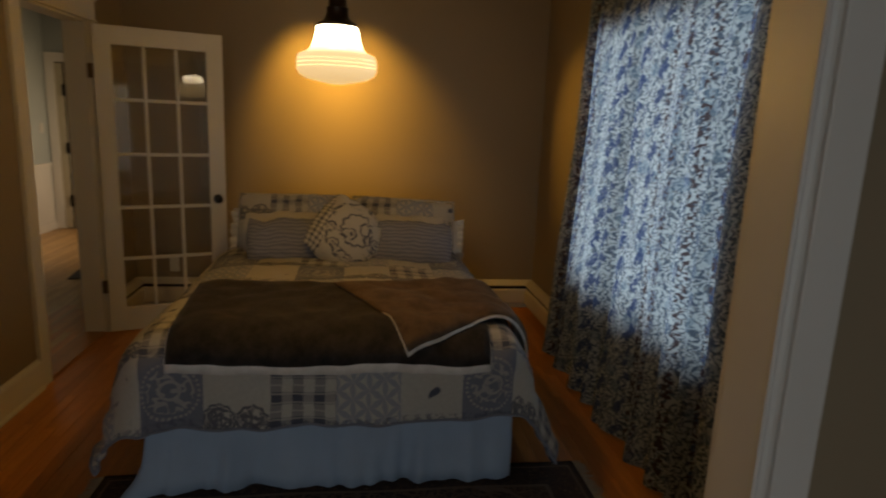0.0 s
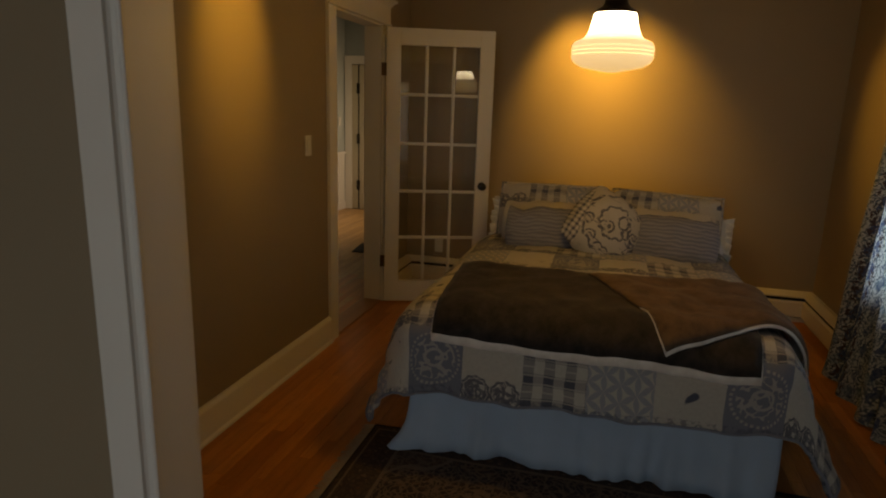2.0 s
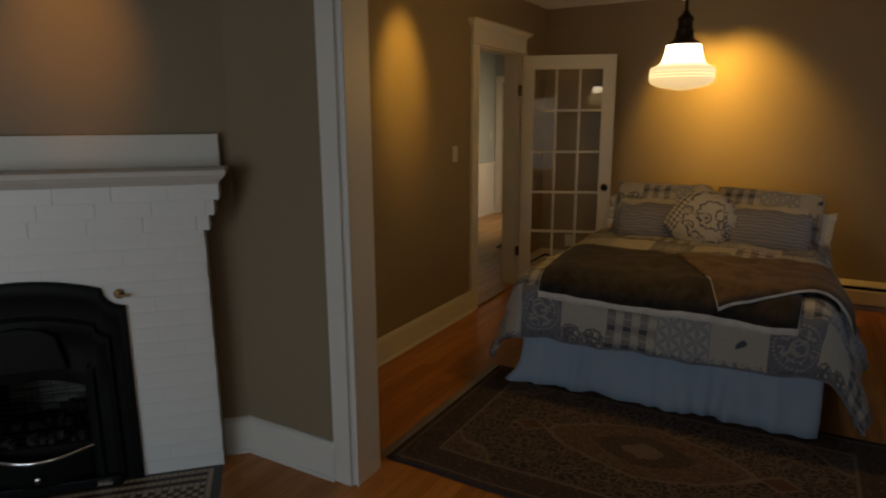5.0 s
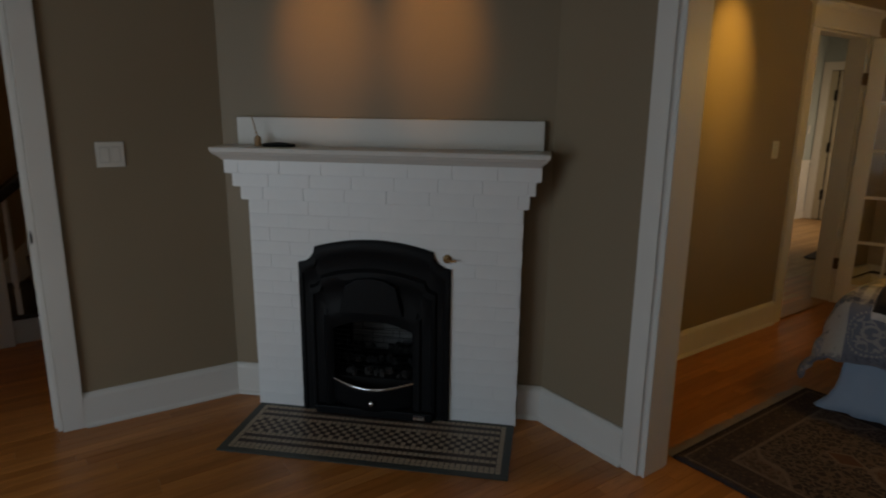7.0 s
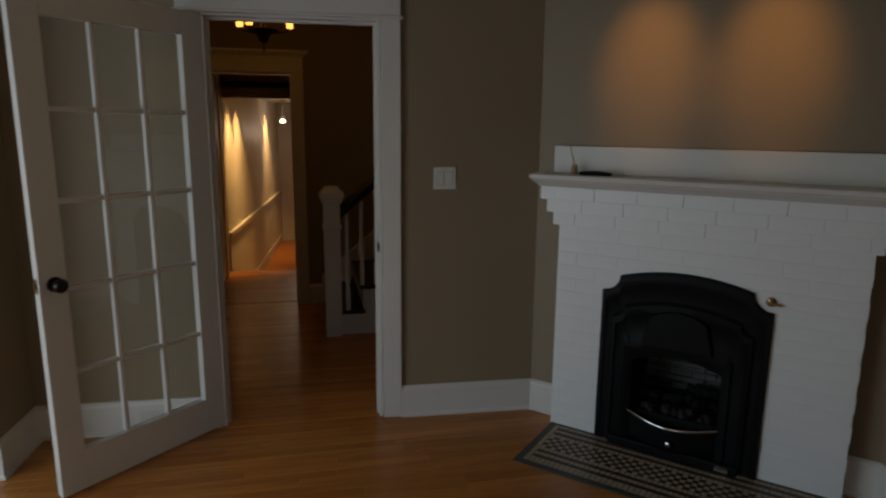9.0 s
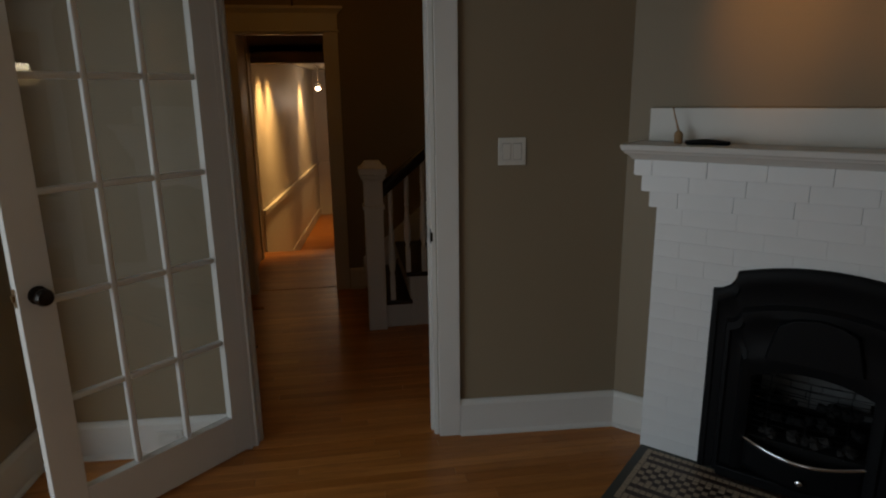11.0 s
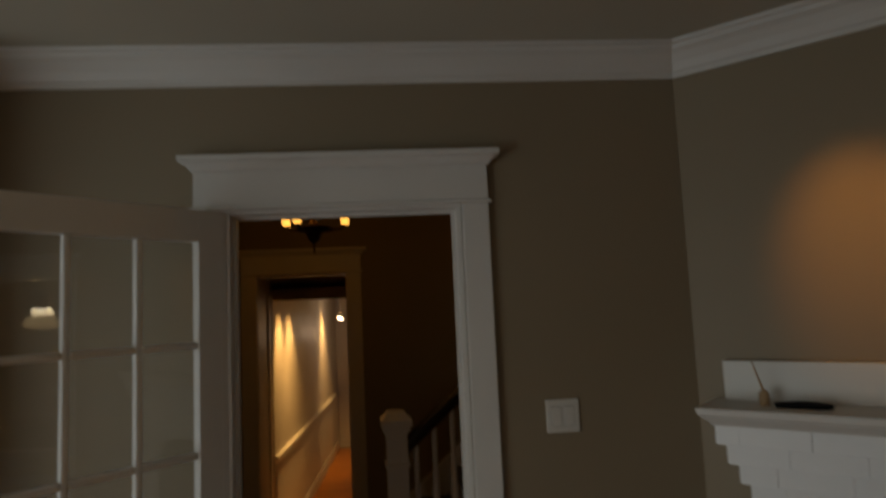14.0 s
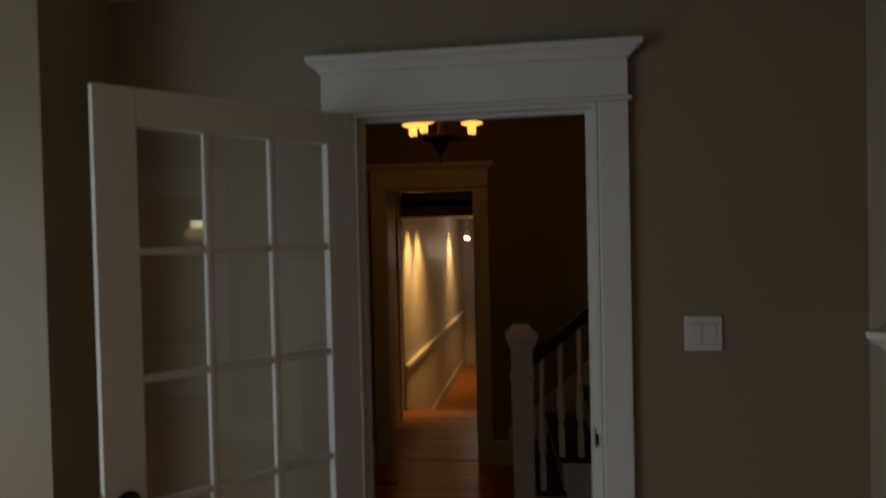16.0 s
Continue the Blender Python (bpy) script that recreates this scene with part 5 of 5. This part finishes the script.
    pend = n.math("ADD", n.math("ABSOLUTE", n.math("DIVIDE", n.math("SUBTRACT", n.math("ABSOLUTE", u), 0.56), 0.085)), n.math("ABSOLUTE", n.math("DIVIDE", v, 0.06)))
    field = n.mix(n.math("LESS_THAN", pend, 1.0), field, rust)
    field = n.mix(n.math("COMPARE", pend, 1.0, 0.12), field, sand)
    # corner spandrels and borders
    sp = n.math("ADD", n.math("MULTIPLY", au, 1.05), n.math("ADD", n.math("MULTIPLY", av, 0.85), n.math("MULTIPLY", n.math("SINE", n.math("MULTIPLY", u, 26.0)), 0.04)))
    corner = n.mix(stems, brown, tint(sand, 0.8))
    corner = n.mix(n.math("MULTIPLY", flowers, 0.7), corner, rust)
    field = n.mix(n.math("GREATER_THAN", sp, 1.18), field, corner)
    field = n.mix(n.math("COMPARE", sp, 1.18, 0.02), field, sand)
    edge = n.math("MAXIMUM", n.math("SUBTRACT", n.math("ABSOLUTE", u), 1.03), n.math("SUBTRACT", n.math("ABSOLUTE", v), 0.62))
    border = n.mix(flowers, brown, n.mix(n.add("SeparateColor", i0=knots.outputs[1]).outputs[1], sand, rust))
    border = n.mix(n.math("MULTIPLY", stems, 0.7), border, ink)
    field = n.mix(n.math("GREATER_THAN", edge, -0.19), field, border)
    for at, wid, c in ((-0.185, 0.008, sand), (-0.040, 0.005, sand), (-0.008, 0.009, ink)):
        field = n.mix(n.math("COMPARE", edge, at, wid), field, c)
    return n.mix(n.math("MULTIPLY_ADD", n.noise(uv, 26.0, 4), 0.55, 0.08), field, (0.062, 0.042, 0.036))


rug_cloth = cloth("persian_wool", persian, 0.95, 420.0, 0.0)
RUG = (1.755, 3.80, 1.385, 2.625)
rug = thing("persian_rug", "worn brown and navy Persian rug with a pointed medallion", "rug")
RX, RY = (RUG[0] + RUG[1]) / 2, (RUG[2] + RUG[3]) / 2
bm = bmesh.new()


def rug_at(a, b):
    x, y = RUG[0] + (RUG[1] - RUG[0]) * a, RUG[2] + (RUG[3] - RUG[2]) * b
    return Vector((x, y + 0.004 * math.sin(a * 19), 0.010 + 0.0015 * noise.noise(Vector((x * 5, y * 5, 0)))))


grid(bm, 60, 40, rug_at, lambda a, b: ((a - 0.5) * (RUG[1] - RUG[0]), (b - 0.5) * (RUG[3] - RUG[2])))
part("rug_body", bm, rug_cloth, rug, smooth=True, solid=0.0095)
fringe_cloth = plain("cream_fringe", (0.36, 0.30, 0.22), 0.9, 0, 0.25, 60)
random.seed(12)
for x, s in ((RUG[0], -1), (RUG[1], 1)):
    bm = bmesh.new()
    y = RUG[2]
    while y < RUG[3]:
        dy, l = random.uniform(-0.012, 0.012), random.uniform(0.035, 0.062)
        tube(bm, [(x, y, 0.007), (x + s * l * 0.5, y + dy * 0.4, 0.008), (x + s * l, y + dy, 0.0035)], [0.0028, 0.0026, 0.0018], 5)
        y += 0.0062
    tagged(part("fringe", bm, fringe_cloth, rug, "frayed cream fringe"), kind="stuff")

# ---- stair hall ----
stairs = thing("staircase", "white staircase with black treads rising beside the hall", "staircase")
RISE, RUN, ST0 = 0.190, 0.224, -1.030
for k in range(8):
    y, z = ST0 + RUN * k, RISE * (k + 1)
    bm = bmesh.new()
    box(bm, FAR + 0.02, -1.49, y, y + 0.02, z - RISE, z - 0.026)
    part("riser", bm, trim_paint, stairs)
    bm = bmesh.new()
    box(bm, FAR + 0.02, -1.435, y - 0.026, y + RUN + 0.012, z - 0.026, z)
    part("tread", bm, black_stain, stairs, "black stained tread", bevel=0.006)
    bm = bmesh.new()
    box(bm, -1.49, -1.47, y, y + RUN, 0, z - 0.026)
    part("side_panel", bm, trim_paint, stairs)
    bm = bmesh.new()
    box(bm, -1.47, -1.458, y + 0.004, y + 0.040, 0, z - 0.026)
    box(bm, -1.47, -1.458, y + 0.04, y + RUN, z - 0.075, z - 0.026)
    part("panel_moulding", bm, trim_paint, stairs, bevel=0.003)
bm = bmesh.new()
extrude_profile(bm, [(0, -0.04), (0.018, -0.04), (0.018, 0.20), (0.012, 0.215), (0, 0.215)], (FAR, ST0 - 0.06, 0.04), (FAR, ST0 + RUN * 8, 0.04 + RISE * 8.3), (1, 0, 0))
part("wall_string", bm, trim_paint, stairs, "white skirting string on the wall")
bm = bmesh.new()
slope = RISE / RUN
extrude_profile(bm, [(-0.030, -0.012), (0.030, -0.012), (0.036, 0.018), (0.034, 0.062), (0.016, 0.086), (-0.016, 0.086), (-0.034, 0.062), (-0.036, 0.018)], (-1.48, -0.970, 0.902), (-1.48, 0.75, 0.902 + 1.72 * slope), (1, 0, 0))
part("handrail", bm, black_stain, stairs, "black stained handrail", smooth=35)
for k in range(12):
    y = -0.921 + 0.107 * k
    n = max(0, math.floor((y + 0.026 - ST0) / RUN)) + 1
    z0, z1 = n * RISE, 0.902 + (y + 0.970) * slope + 0.004
    bm = bmesh.new()
    m = Matrix.Translation((-1.48, y, z0))
    hgt = z1 - z0
    box(bm, -0.0165, 0.0165, -0.0165, 0.0165, 0, 0.16, m)
    lathe(bm, [(0.015, 0.16), (0.019, 0.172), (0.012, 0.185), (0.020, 0.21), (0.0245, 0.26), (0.019, 0.36), (0.0135, hgt - 0.22), (0.018, hgt - 0.20), (0.012, hgt - 0.185), (0.0165, hgt - 0.16), (0.0155, hgt)], 14, m)
    part("baluster", bm, trim_paint, stairs, "turned white baluster", smooth=40)
newel = thing("newel_post", "square white panelled newel post at the foot of the stairs", "newel post", pose(-1.48, -1.030, 0))
bm = bmesh.new()
box(bm, -0.060, 0.060, -0.060, 0.060, 0, 1.02)
part("shaft", bm, trim_paint, newel, bevel=0.003)
for z0, z1, w in ((0.820, 0.846, 0.070), (1.000, 1.018, 0.066), (1.018, 1.046, 0.078), (1.046, 1.088, 0.088)):
    bm = bmesh.new()
    box(bm, -w, w, -w, w, z0, z1)
    part("collar" if z1 < 1.0 else "cap", bm, trim_paint, newel, bevel=0.006)
bm = bmesh.new()
vs = [bm.verts.new((x, y, 1.088)) for x, y in ((-0.074, -0.074), (0.074, -0.074), (0.074, 0.074), (-0.074, 0.074))]
vt = [bm.verts.new((x, y, 1.128)) for x, y in ((-0.045, -0.045), (0.045, -0.045), (0.045, 0.045), (-0.045, 0.045))]
for i in range(4):
    bm.faces.new((vs[i], vs[(i + 1) % 4], vt[(i + 1) % 4], vt[i]))
bm.faces.new(vt)
bm.faces.new(vs[::-1])
part("cap", bm, trim_paint, newel)

# chandelier
chand = thing("chandelier", "dark bronze three-light chandelier with glowing amber glass shades", "chandelier", pose(-1.24, -1.445, -0.030))
bm = bmesh.new()
lathe(bm, [(0.003, 2.05), (0.005, 2.055), (0.004, 2.10), (0.010, 2.11), (0.030, 2.125), (0.036, 2.150), (0.052, 2.165), (0.085, 2.178), (0.098, 2.190), (0.060, 2.200), (0.026, 2.210), (0.016, 2.240), (0.012, 2.40), (0.012, 2.605), (0.055, 2.630), (0.062, 2.669)], 28)
part("body", bm, bronze, chand, "dark bronze bowl and stem", smooth=45)
amber_glass = glowing("amber_glass_lit", (1.0, 0.50, 0.10), 2.2, (0.8, 0.5, 0.2))
for dx, dy in ((0.04, -0.141), (0.04, 0.168), (0.135, -0.075)):
    bm = bmesh.new()
    tube(bm, [(0, 0, 2.190), (dx * 0.45, dy * 0.45, 2.172), (dx * 0.85, dy * 0.85, 2.180), (dx, dy, 2.205)], 0.008, 8)
    arm = part("arm", bm, bronze, chand, smooth=True)
    bm = bmesh.new()
    lathe(bm, [(0.016, 2.198), (0.021, 2.204), (0.022, 2.236), (0.027, 2.244), (0.052, 2.252), (0.058, 2.258), (0.046, 2.262), (0.024, 2.262)], 22, Matrix.Translation((dx, dy, 0)))
    sh = part("shade", bm, amber_glass, arm, "glowing amber glass shade", smooth=45)
    sh.visible_shadow = False

# passage door and sunken hall
pdoor = thing("passage_door", "white panelled door standing shut in the passage", "door", pose(-2.62, -2.045, 0))
for nm, b, mt in (("side_casing", (-0.09, 0.0, 0.004, 0.026, 0, 2.06), trim_paint), ("side_casing", (-0.95, -0.86, 0.004, 0.026, 0, 2.06), trim_paint), ("head_casing", (-0.95, 0.0, 0.004, 0.026, 2.06, 2.18), trim_paint), ("leaf", (-0.86, -0.09, -0.012, 0.012, 0.01, 2.05), trim_paint)):
    bm = bmesh.new()
    box(bm, *b)
    part(nm, bm, mt, pdoor, bevel=0.003)
for z in (0.25, 1.02, 1.80):
    bm = bmesh.new()
    tube(bm, [(-0.092, 0.030, z - 0.05), (-0.092, 0.030, z + 0.05)], 0.009)
    part("hinge", bm, brass, pdoor, "bright metal hinge", smooth=True)
for nm, b, lab in (("dado", (-4.66, 0.0, 0.001, 0.012, -0.36, 0.37), "white panelled dado below the chair rail"), ("chair_rail", (-4.66, 0.0, 0.001, 0.030, 0.37, 0.42), "white chair rail"), ("baseboard_back_hall", (-4.66, 0.0, 0.001, 0.022, -0.5, -0.36), "white baseboard of the sunken hall")):
    bm = bmesh.new()
    box(bm, *b, hall_turn)
    structure(nm, bm, trim_paint, lab, "trim", bevel=0.004)
for nm, z0, z1, o in (("dado_end", -0.36, 0.37, 0.012), ("chair_rail_end", 0.37, 0.42, 0.03), ("baseboard_back_hall_end", -0.5, -0.36, 0.022)):
    bm = bmesh.new()
    box(bm, -8.479, -8.48 + o, -1.64, -1.06, z0, z1)
    structure(nm, bm, trim_paint, "white trim on the end wall", "trim")
track = thing("ceiling_spotlight", "small chrome adjustable spotlight hanging from the low ceiling", "spotlight", pose(-6.6, -1.515, -0.045))
bm = bmesh.new()
lathe(bm, [(0.05, 1.960), (0.05, 1.984)], 18)
part("canopy", bm, chrome, track, smooth=40)
bm = bmesh.new()
tube(bm, [(0, 0, 1.97), (0, 0, 1.74)], 0.007)
part("stem", bm, chrome, track, smooth=True)
bm = bmesh.new()
lathe(bm, [(0.020, 0.0), (0.034, -0.03), (0.058, -0.09), (0.060, -0.10)], 18, pose(0, 0, 1.75, 0, -38, 0))
head = part("lamp_head", bm, chrome, track, "chrome lamp head", smooth=50)
bm = bmesh.new()
bmesh.ops.create_uvsphere(bm, u_segments=14, v_segments=8, radius=0.044, matrix=pose(0, 0, 1.75, 0, -38, 0) @ Matrix.Translation((0, 0, -0.084)))
part("bulb", bm, glowing("spot_bulb", (1.0, 0.86, 0.6), 9.0), head, "glowing bulb", smooth=True).visible_shadow = False

# ---- kitchen passage ----
WX = -1.009
bm = bmesh.new()
wains = thing("wainscot", "white beadboard wainscot under a pale blue wall", "wainscot", kind="structure")
for k in range(30):
    bm = bmesh.new()
    y = 5.6 + 0.095 * k
    box(bm, WX, WX + 0.014, y + 0.003, y + 0.092, 0.10, 0.80)
    part("board", bm, trim_paint, wains, bevel=0.003)
for nm, z0, z1, o in (("backing", 0.0, 0.80, 0.006), ("cap_rail", 0.80, 0.835, 0.034), ("foot_board", 0.004, 0.10, 0.022)):
    bm = bmesh.new()
    box(bm, WX, WX + o, 5.58, 8.46, z0, z1)
    part(nm, bm, trim_paint, wains)
tan_paint = painted("tan_door_paint", (0.40, 0.36, 0.27), 0.45)
kd = thing("kitchen_door", "cream painted door with black hinges, slightly ajar", "door", pose(WX, 8.49, 0))
# A black sheet behind the leaf paints the shade of the open gap.
for nm, b, mt in (("side_casing", (0.012, 0.115, -0.024, 0.004, 0.004, 2.05), trim_paint), ("head_casing", (0.012, 1.10, -0.026, 0.004, 2.05, 2.16), trim_paint), ("side_casing", (0.99, 1.10, -0.024, 0.004, 0.004, 2.05), trim_paint), ("dark_gap", (0.115, 0.99, 0.0, 0.004, 0.004, 2.05), dark_gap), ("leaf", (0.232, 0.98, -0.02, 0.0, 0.012, 2.04), tan_paint), ("leaf_edge", (0.118, 0.208, -0.016, 0.0, 0.012, 2.04), tan_paint)):
    bm = bmesh.new()
    box(bm, *b)
    part(nm, bm, mt, kd, bevel=0.002)
for z in (0.36, 1.02, 1.72):
    bm = bmesh.new()
    box(bm, 0.196, 0.242, -0.034, -0.02, z - 0.07, z + 0.07)
    part("hinge", bm, black_metal, kd, "black hinge", bevel=0.004)
mat_rug = thing("door_mat", "dark grey door mat on the pale kitchen floor", "mat", pose(0.42, 6.15, 0.006, 0, 0, 8))
bm = bmesh.new()
box(bm, -0.24, 0.24, -0.22, 0.22, 0, 0.009)
part("mat_body", bm, plain("dark_grey_felt", (0.05, 0.05, 0.055), 0.95, 0, 0.3, 90, 0.5), mat_rug, bevel=0.004)
plate("light_switch", "white switch plate on the pale blue kitchen wall", pose(WX + 0.001, 8.30, 1.26, 0, 0, 90), 1)

# ---- floors and hearth, piece by piece ----
slab("subfloor_passage", -3.8, -2.46, -2.16, -1.06, -0.12, -0.014, groove, "dark gaps between the passage floor strips", "floor")
slab("subfloor_hall", -2.46, -0.06, -2.2, 2.56, -0.12, -0.014, groove, "dark gaps between the hall floor strips", "floor")
floor = slab("floor", -0.06, SIDE + 0.14, -4.34, HEADWALL + 0.12, -0.12, -0.014, groove, "orange oak strip floor laid in narrow boards", "floor")
slab("subfloor_kitchen", -1.13, 0.94, 2.64, 8.6, -0.10, -0.010, groove, "dark gaps between the kitchen floor strips", "floor")
STRIP = 0.057
random.seed(21)


def strip_verts(length, width, lift=0.0):
    h, l, c = width / 2 - 0.0004, length / 2 - 0.0004, 0.0008
    return [(-h, -l, -0.014), (h, -l, -0.014), (h, l, -0.014), (-h, l, -0.014), (-h, -l, lift - c), (h, -l, lift - c), (h, l, lift - c), (-h, l, lift - c), (-h + c, -l + c, lift), (h - c, -l + c, lift), (h - c, l - c, lift), (-h + c, l - c, lift)]


STRIP_FACES = [(0, 1, 5, 4), (1, 2, 6, 5), (2, 3, 7, 6), (3, 0, 4, 7), (4, 5, 9, 8), (5, 6, 10, 9), (6, 7, 11, 10), (7, 4, 8, 11), (8, 9, 10, 11)]
LENGTHS = (0.45, 0.65, 0.85, 1.10, 1.40)
strip_mesh = {}
for l in LENGTHS:
    me = bpy.data.meshes.new("plank")
    me.from_pydata(strip_verts(l, STRIP), [], STRIP_FACES)
    me.materials.append(oak_floor)
    strip_mesh[l] = me


def lay_floor(x0, x1, y0, y1, near=None, parent=None, keep=lambda x, y: True):
    """Strips along y. Those inside near become planks of their own, the rest one mesh."""
    verts, faces, made = [], [], 0
    k = 0
    while x0 + (k + 0.6) * STRIP < x1:
        x, y = x0 + (k + 0.5) * STRIP, y0 - random.uniform(0, 0.8)
        while y < y1:
            full = random.choice(LENGTHS)
            a, b = max(y, y0), min(y + full, y1)
            l, c = b - a, (a + b) / 2
            if l > 0.01 and keep(x, c):
                if near and made < 300 and near[0] < x < near[1] and near[2] < c < near[3] and abs(l - full) < 1e-6:
                    ob = new("plank", strip_mesh[full])
                    ob.parent = parent
                    ob.matrix_basis = pose(x, c, random.uniform(-0.0003, 0.0002))
                    made += 1
                else:
                    dz = random.uniform(-0.0003, 0.0002)
                    base = len(verts)
                    verts += [(p[0] + x, p[1] + c, p[2] + dz) for p in strip_verts(l, STRIP)]
                    faces += [tuple(i + base for i in f) for f in STRIP_FACES]
            y += full
        k += 1
    return verts, faces


def rest(name, data, material, parent, label):
    me = bpy.data.meshes.new(name)
    me.from_pydata(data[0], [], data[1])
    me.materials.append(material)
    ob = new(name, me)
    ob.parent = parent
    return tagged(ob, label, kind="stuff")


rest("far_planks", lay_floor(-0.06, SIDE, -4.3, HEADWALL, (0.25, 3.0, -2.6, 1.6), floor), oak_floor, floor, "orange oak floor strips")
hall_floor = bpy.data.objects["subfloor_hall"]
rest("hall_planks", lay_floor(-2.46, -0.06, -2.70, 2.5, (-2.4, -0.06, -2.2, -0.4), hall_floor, lambda x, y: y > -2.2 or x > -0.30), oak_floor, hall_floor, "orange oak floor strips of the hall")
rest("passage_planks", lay_floor(-3.79, -2.46, -2.14, -1.08), oak_floor, bpy.data.objects["subfloor_passage"], "orange oak floor strips of the passage")
rest("kitchen_planks", lay_floor(-1.01, 0.93, 2.66, 8.5), oak_pale, bpy.data.objects["subfloor_kitchen"], "pale oak floor strips")

# hearth
slate_strip = plain("grey_green_slate", (0.048, 0.054, 0.048), 0.5, 0, 0.15, 30)
tile_cream = plain("cream_mosaic_tile", (0.37, 0.285, 0.20), 0.42, 0, 0.12, 12)
tile_dark = plain("oxblood_mosaic_tile", (0.035, 0.017, 0.013), 0.4, 0, 0.2, 12)
grout = plain("grey_grout", (0.10, 0.085, 0.07), 0.9, 0, 0.2, 60)
hearth = thing("hearth", "mosaic tile hearth of cream and dark squares with a slate border", "hearth", DIAG.copy())
HU0, HU1, HN0, HN1 = 0.182, 1.500, 0.117, 0.580
TS = 0.0248
bm = bmesh.new()
for b in ((HU0, HU1, -HN1, -HN1 + 0.034), (HU0, HU1, -HN0 - 0.018, -HN0), (HU0, HU0 + 0.034, -HN1 + 0.034, -HN0 - 0.018), (HU1 - 0.034, HU1, -HN1 + 0.034, -HN0 - 0.018)):
    box(bm, *b, 0.0005, 0.0065)
part("slate_border", bm, slate_strip, hearth, "grey-green slate border")
bm = bmesh.new()
box(bm, HU0 + 0.034, HU1 - 0.034, -HN1 + 0.034, -HN0 - 0.018, 0.0005, 0.0045)
part("grout_bed", bm, grout, hearth)
cols, rows = int((HU1 - HU0 - 0.068) / TS), int((HN1 - HN0 - 0.052) / TS)
tu, tn = (HU1 - HU0 - 0.068) / cols, (HN1 - HN0 - 0.052) / rows
tile_mesh = {}
for nm, mt in (("cream", tile_cream), ("dark", tile_dark)):
    bm = bmesh.new()
    h, g, c = 0.0062, 0.0012, 0.0012
    lo = [bm.verts.new((x, y, 0.001)) for x, y in ((-tu / 2 + g, -tn / 2 + g), (tu / 2 - g, -tn / 2 + g), (tu / 2 - g, tn / 2 - g), (-tu / 2 + g, tn / 2 - g))]
    hi = [bm.verts.new((v.co.x - math.copysign(c, v.co.x), v.co.y - math.copysign(c, v.co.y), h)) for v in lo]
    for i in range(4):
        bm.faces.new((lo[i], lo[(i + 1) % 4], hi[(i + 1) % 4], hi[i]))
    bm.faces.new(hi)
    me = bpy.data.meshes.new("tile")
    bm.to_mesh(me)
    bm.free()
    me.materials.append(mt)
    tile_mesh[nm] = me
DARK_ROWS = (1, 3, rows - 3, rows - 5)
random.seed(5)
back = {"cream": ([], []), "dark": ([], [])}
made = 0
for r in reversed(range(rows)):
    for c in range(cols):
        edge = c == 0 or c == cols - 1
        if r in DARK_ROWS:
            nm = "cream" if edge else "dark"
        elif 4 < r < rows - 6:
            nm = "dark" if (r + c) % 2 and not edge else "cream"
        else:
            nm = "cream"
        u, n = HU0 + 0.034 + (c + 0.5) * tu, HN0 + 0.018 + (r + 0.5) * tn
        at = pose(u + random.uniform(-0.0005, 0.0005), -n + random.uniform(-0.0005, 0.0005), random.uniform(-0.0004, 0.0003), 0, 0, random.uniform(-1, 1))
        if made < 300:
            ob = new("tile", tile_mesh[nm])
            ob.parent = hearth
            ob.matrix_basis = at
            made += 1
        else:
            vs, fs = back[nm]
            b = len(vs)
            vs += [tuple(at @ v.co) for v in tile_mesh[nm].vertices]
            fs += [tuple(i + b for i in p.vertices) for p in tile_mesh[nm].polygons]
for nm, mt in (("cream", tile_cream), ("dark", tile_dark)):
    rest("inner_" + nm + "_tiles", back[nm], mt, hearth, nm + " mosaic tiles of the hearth")
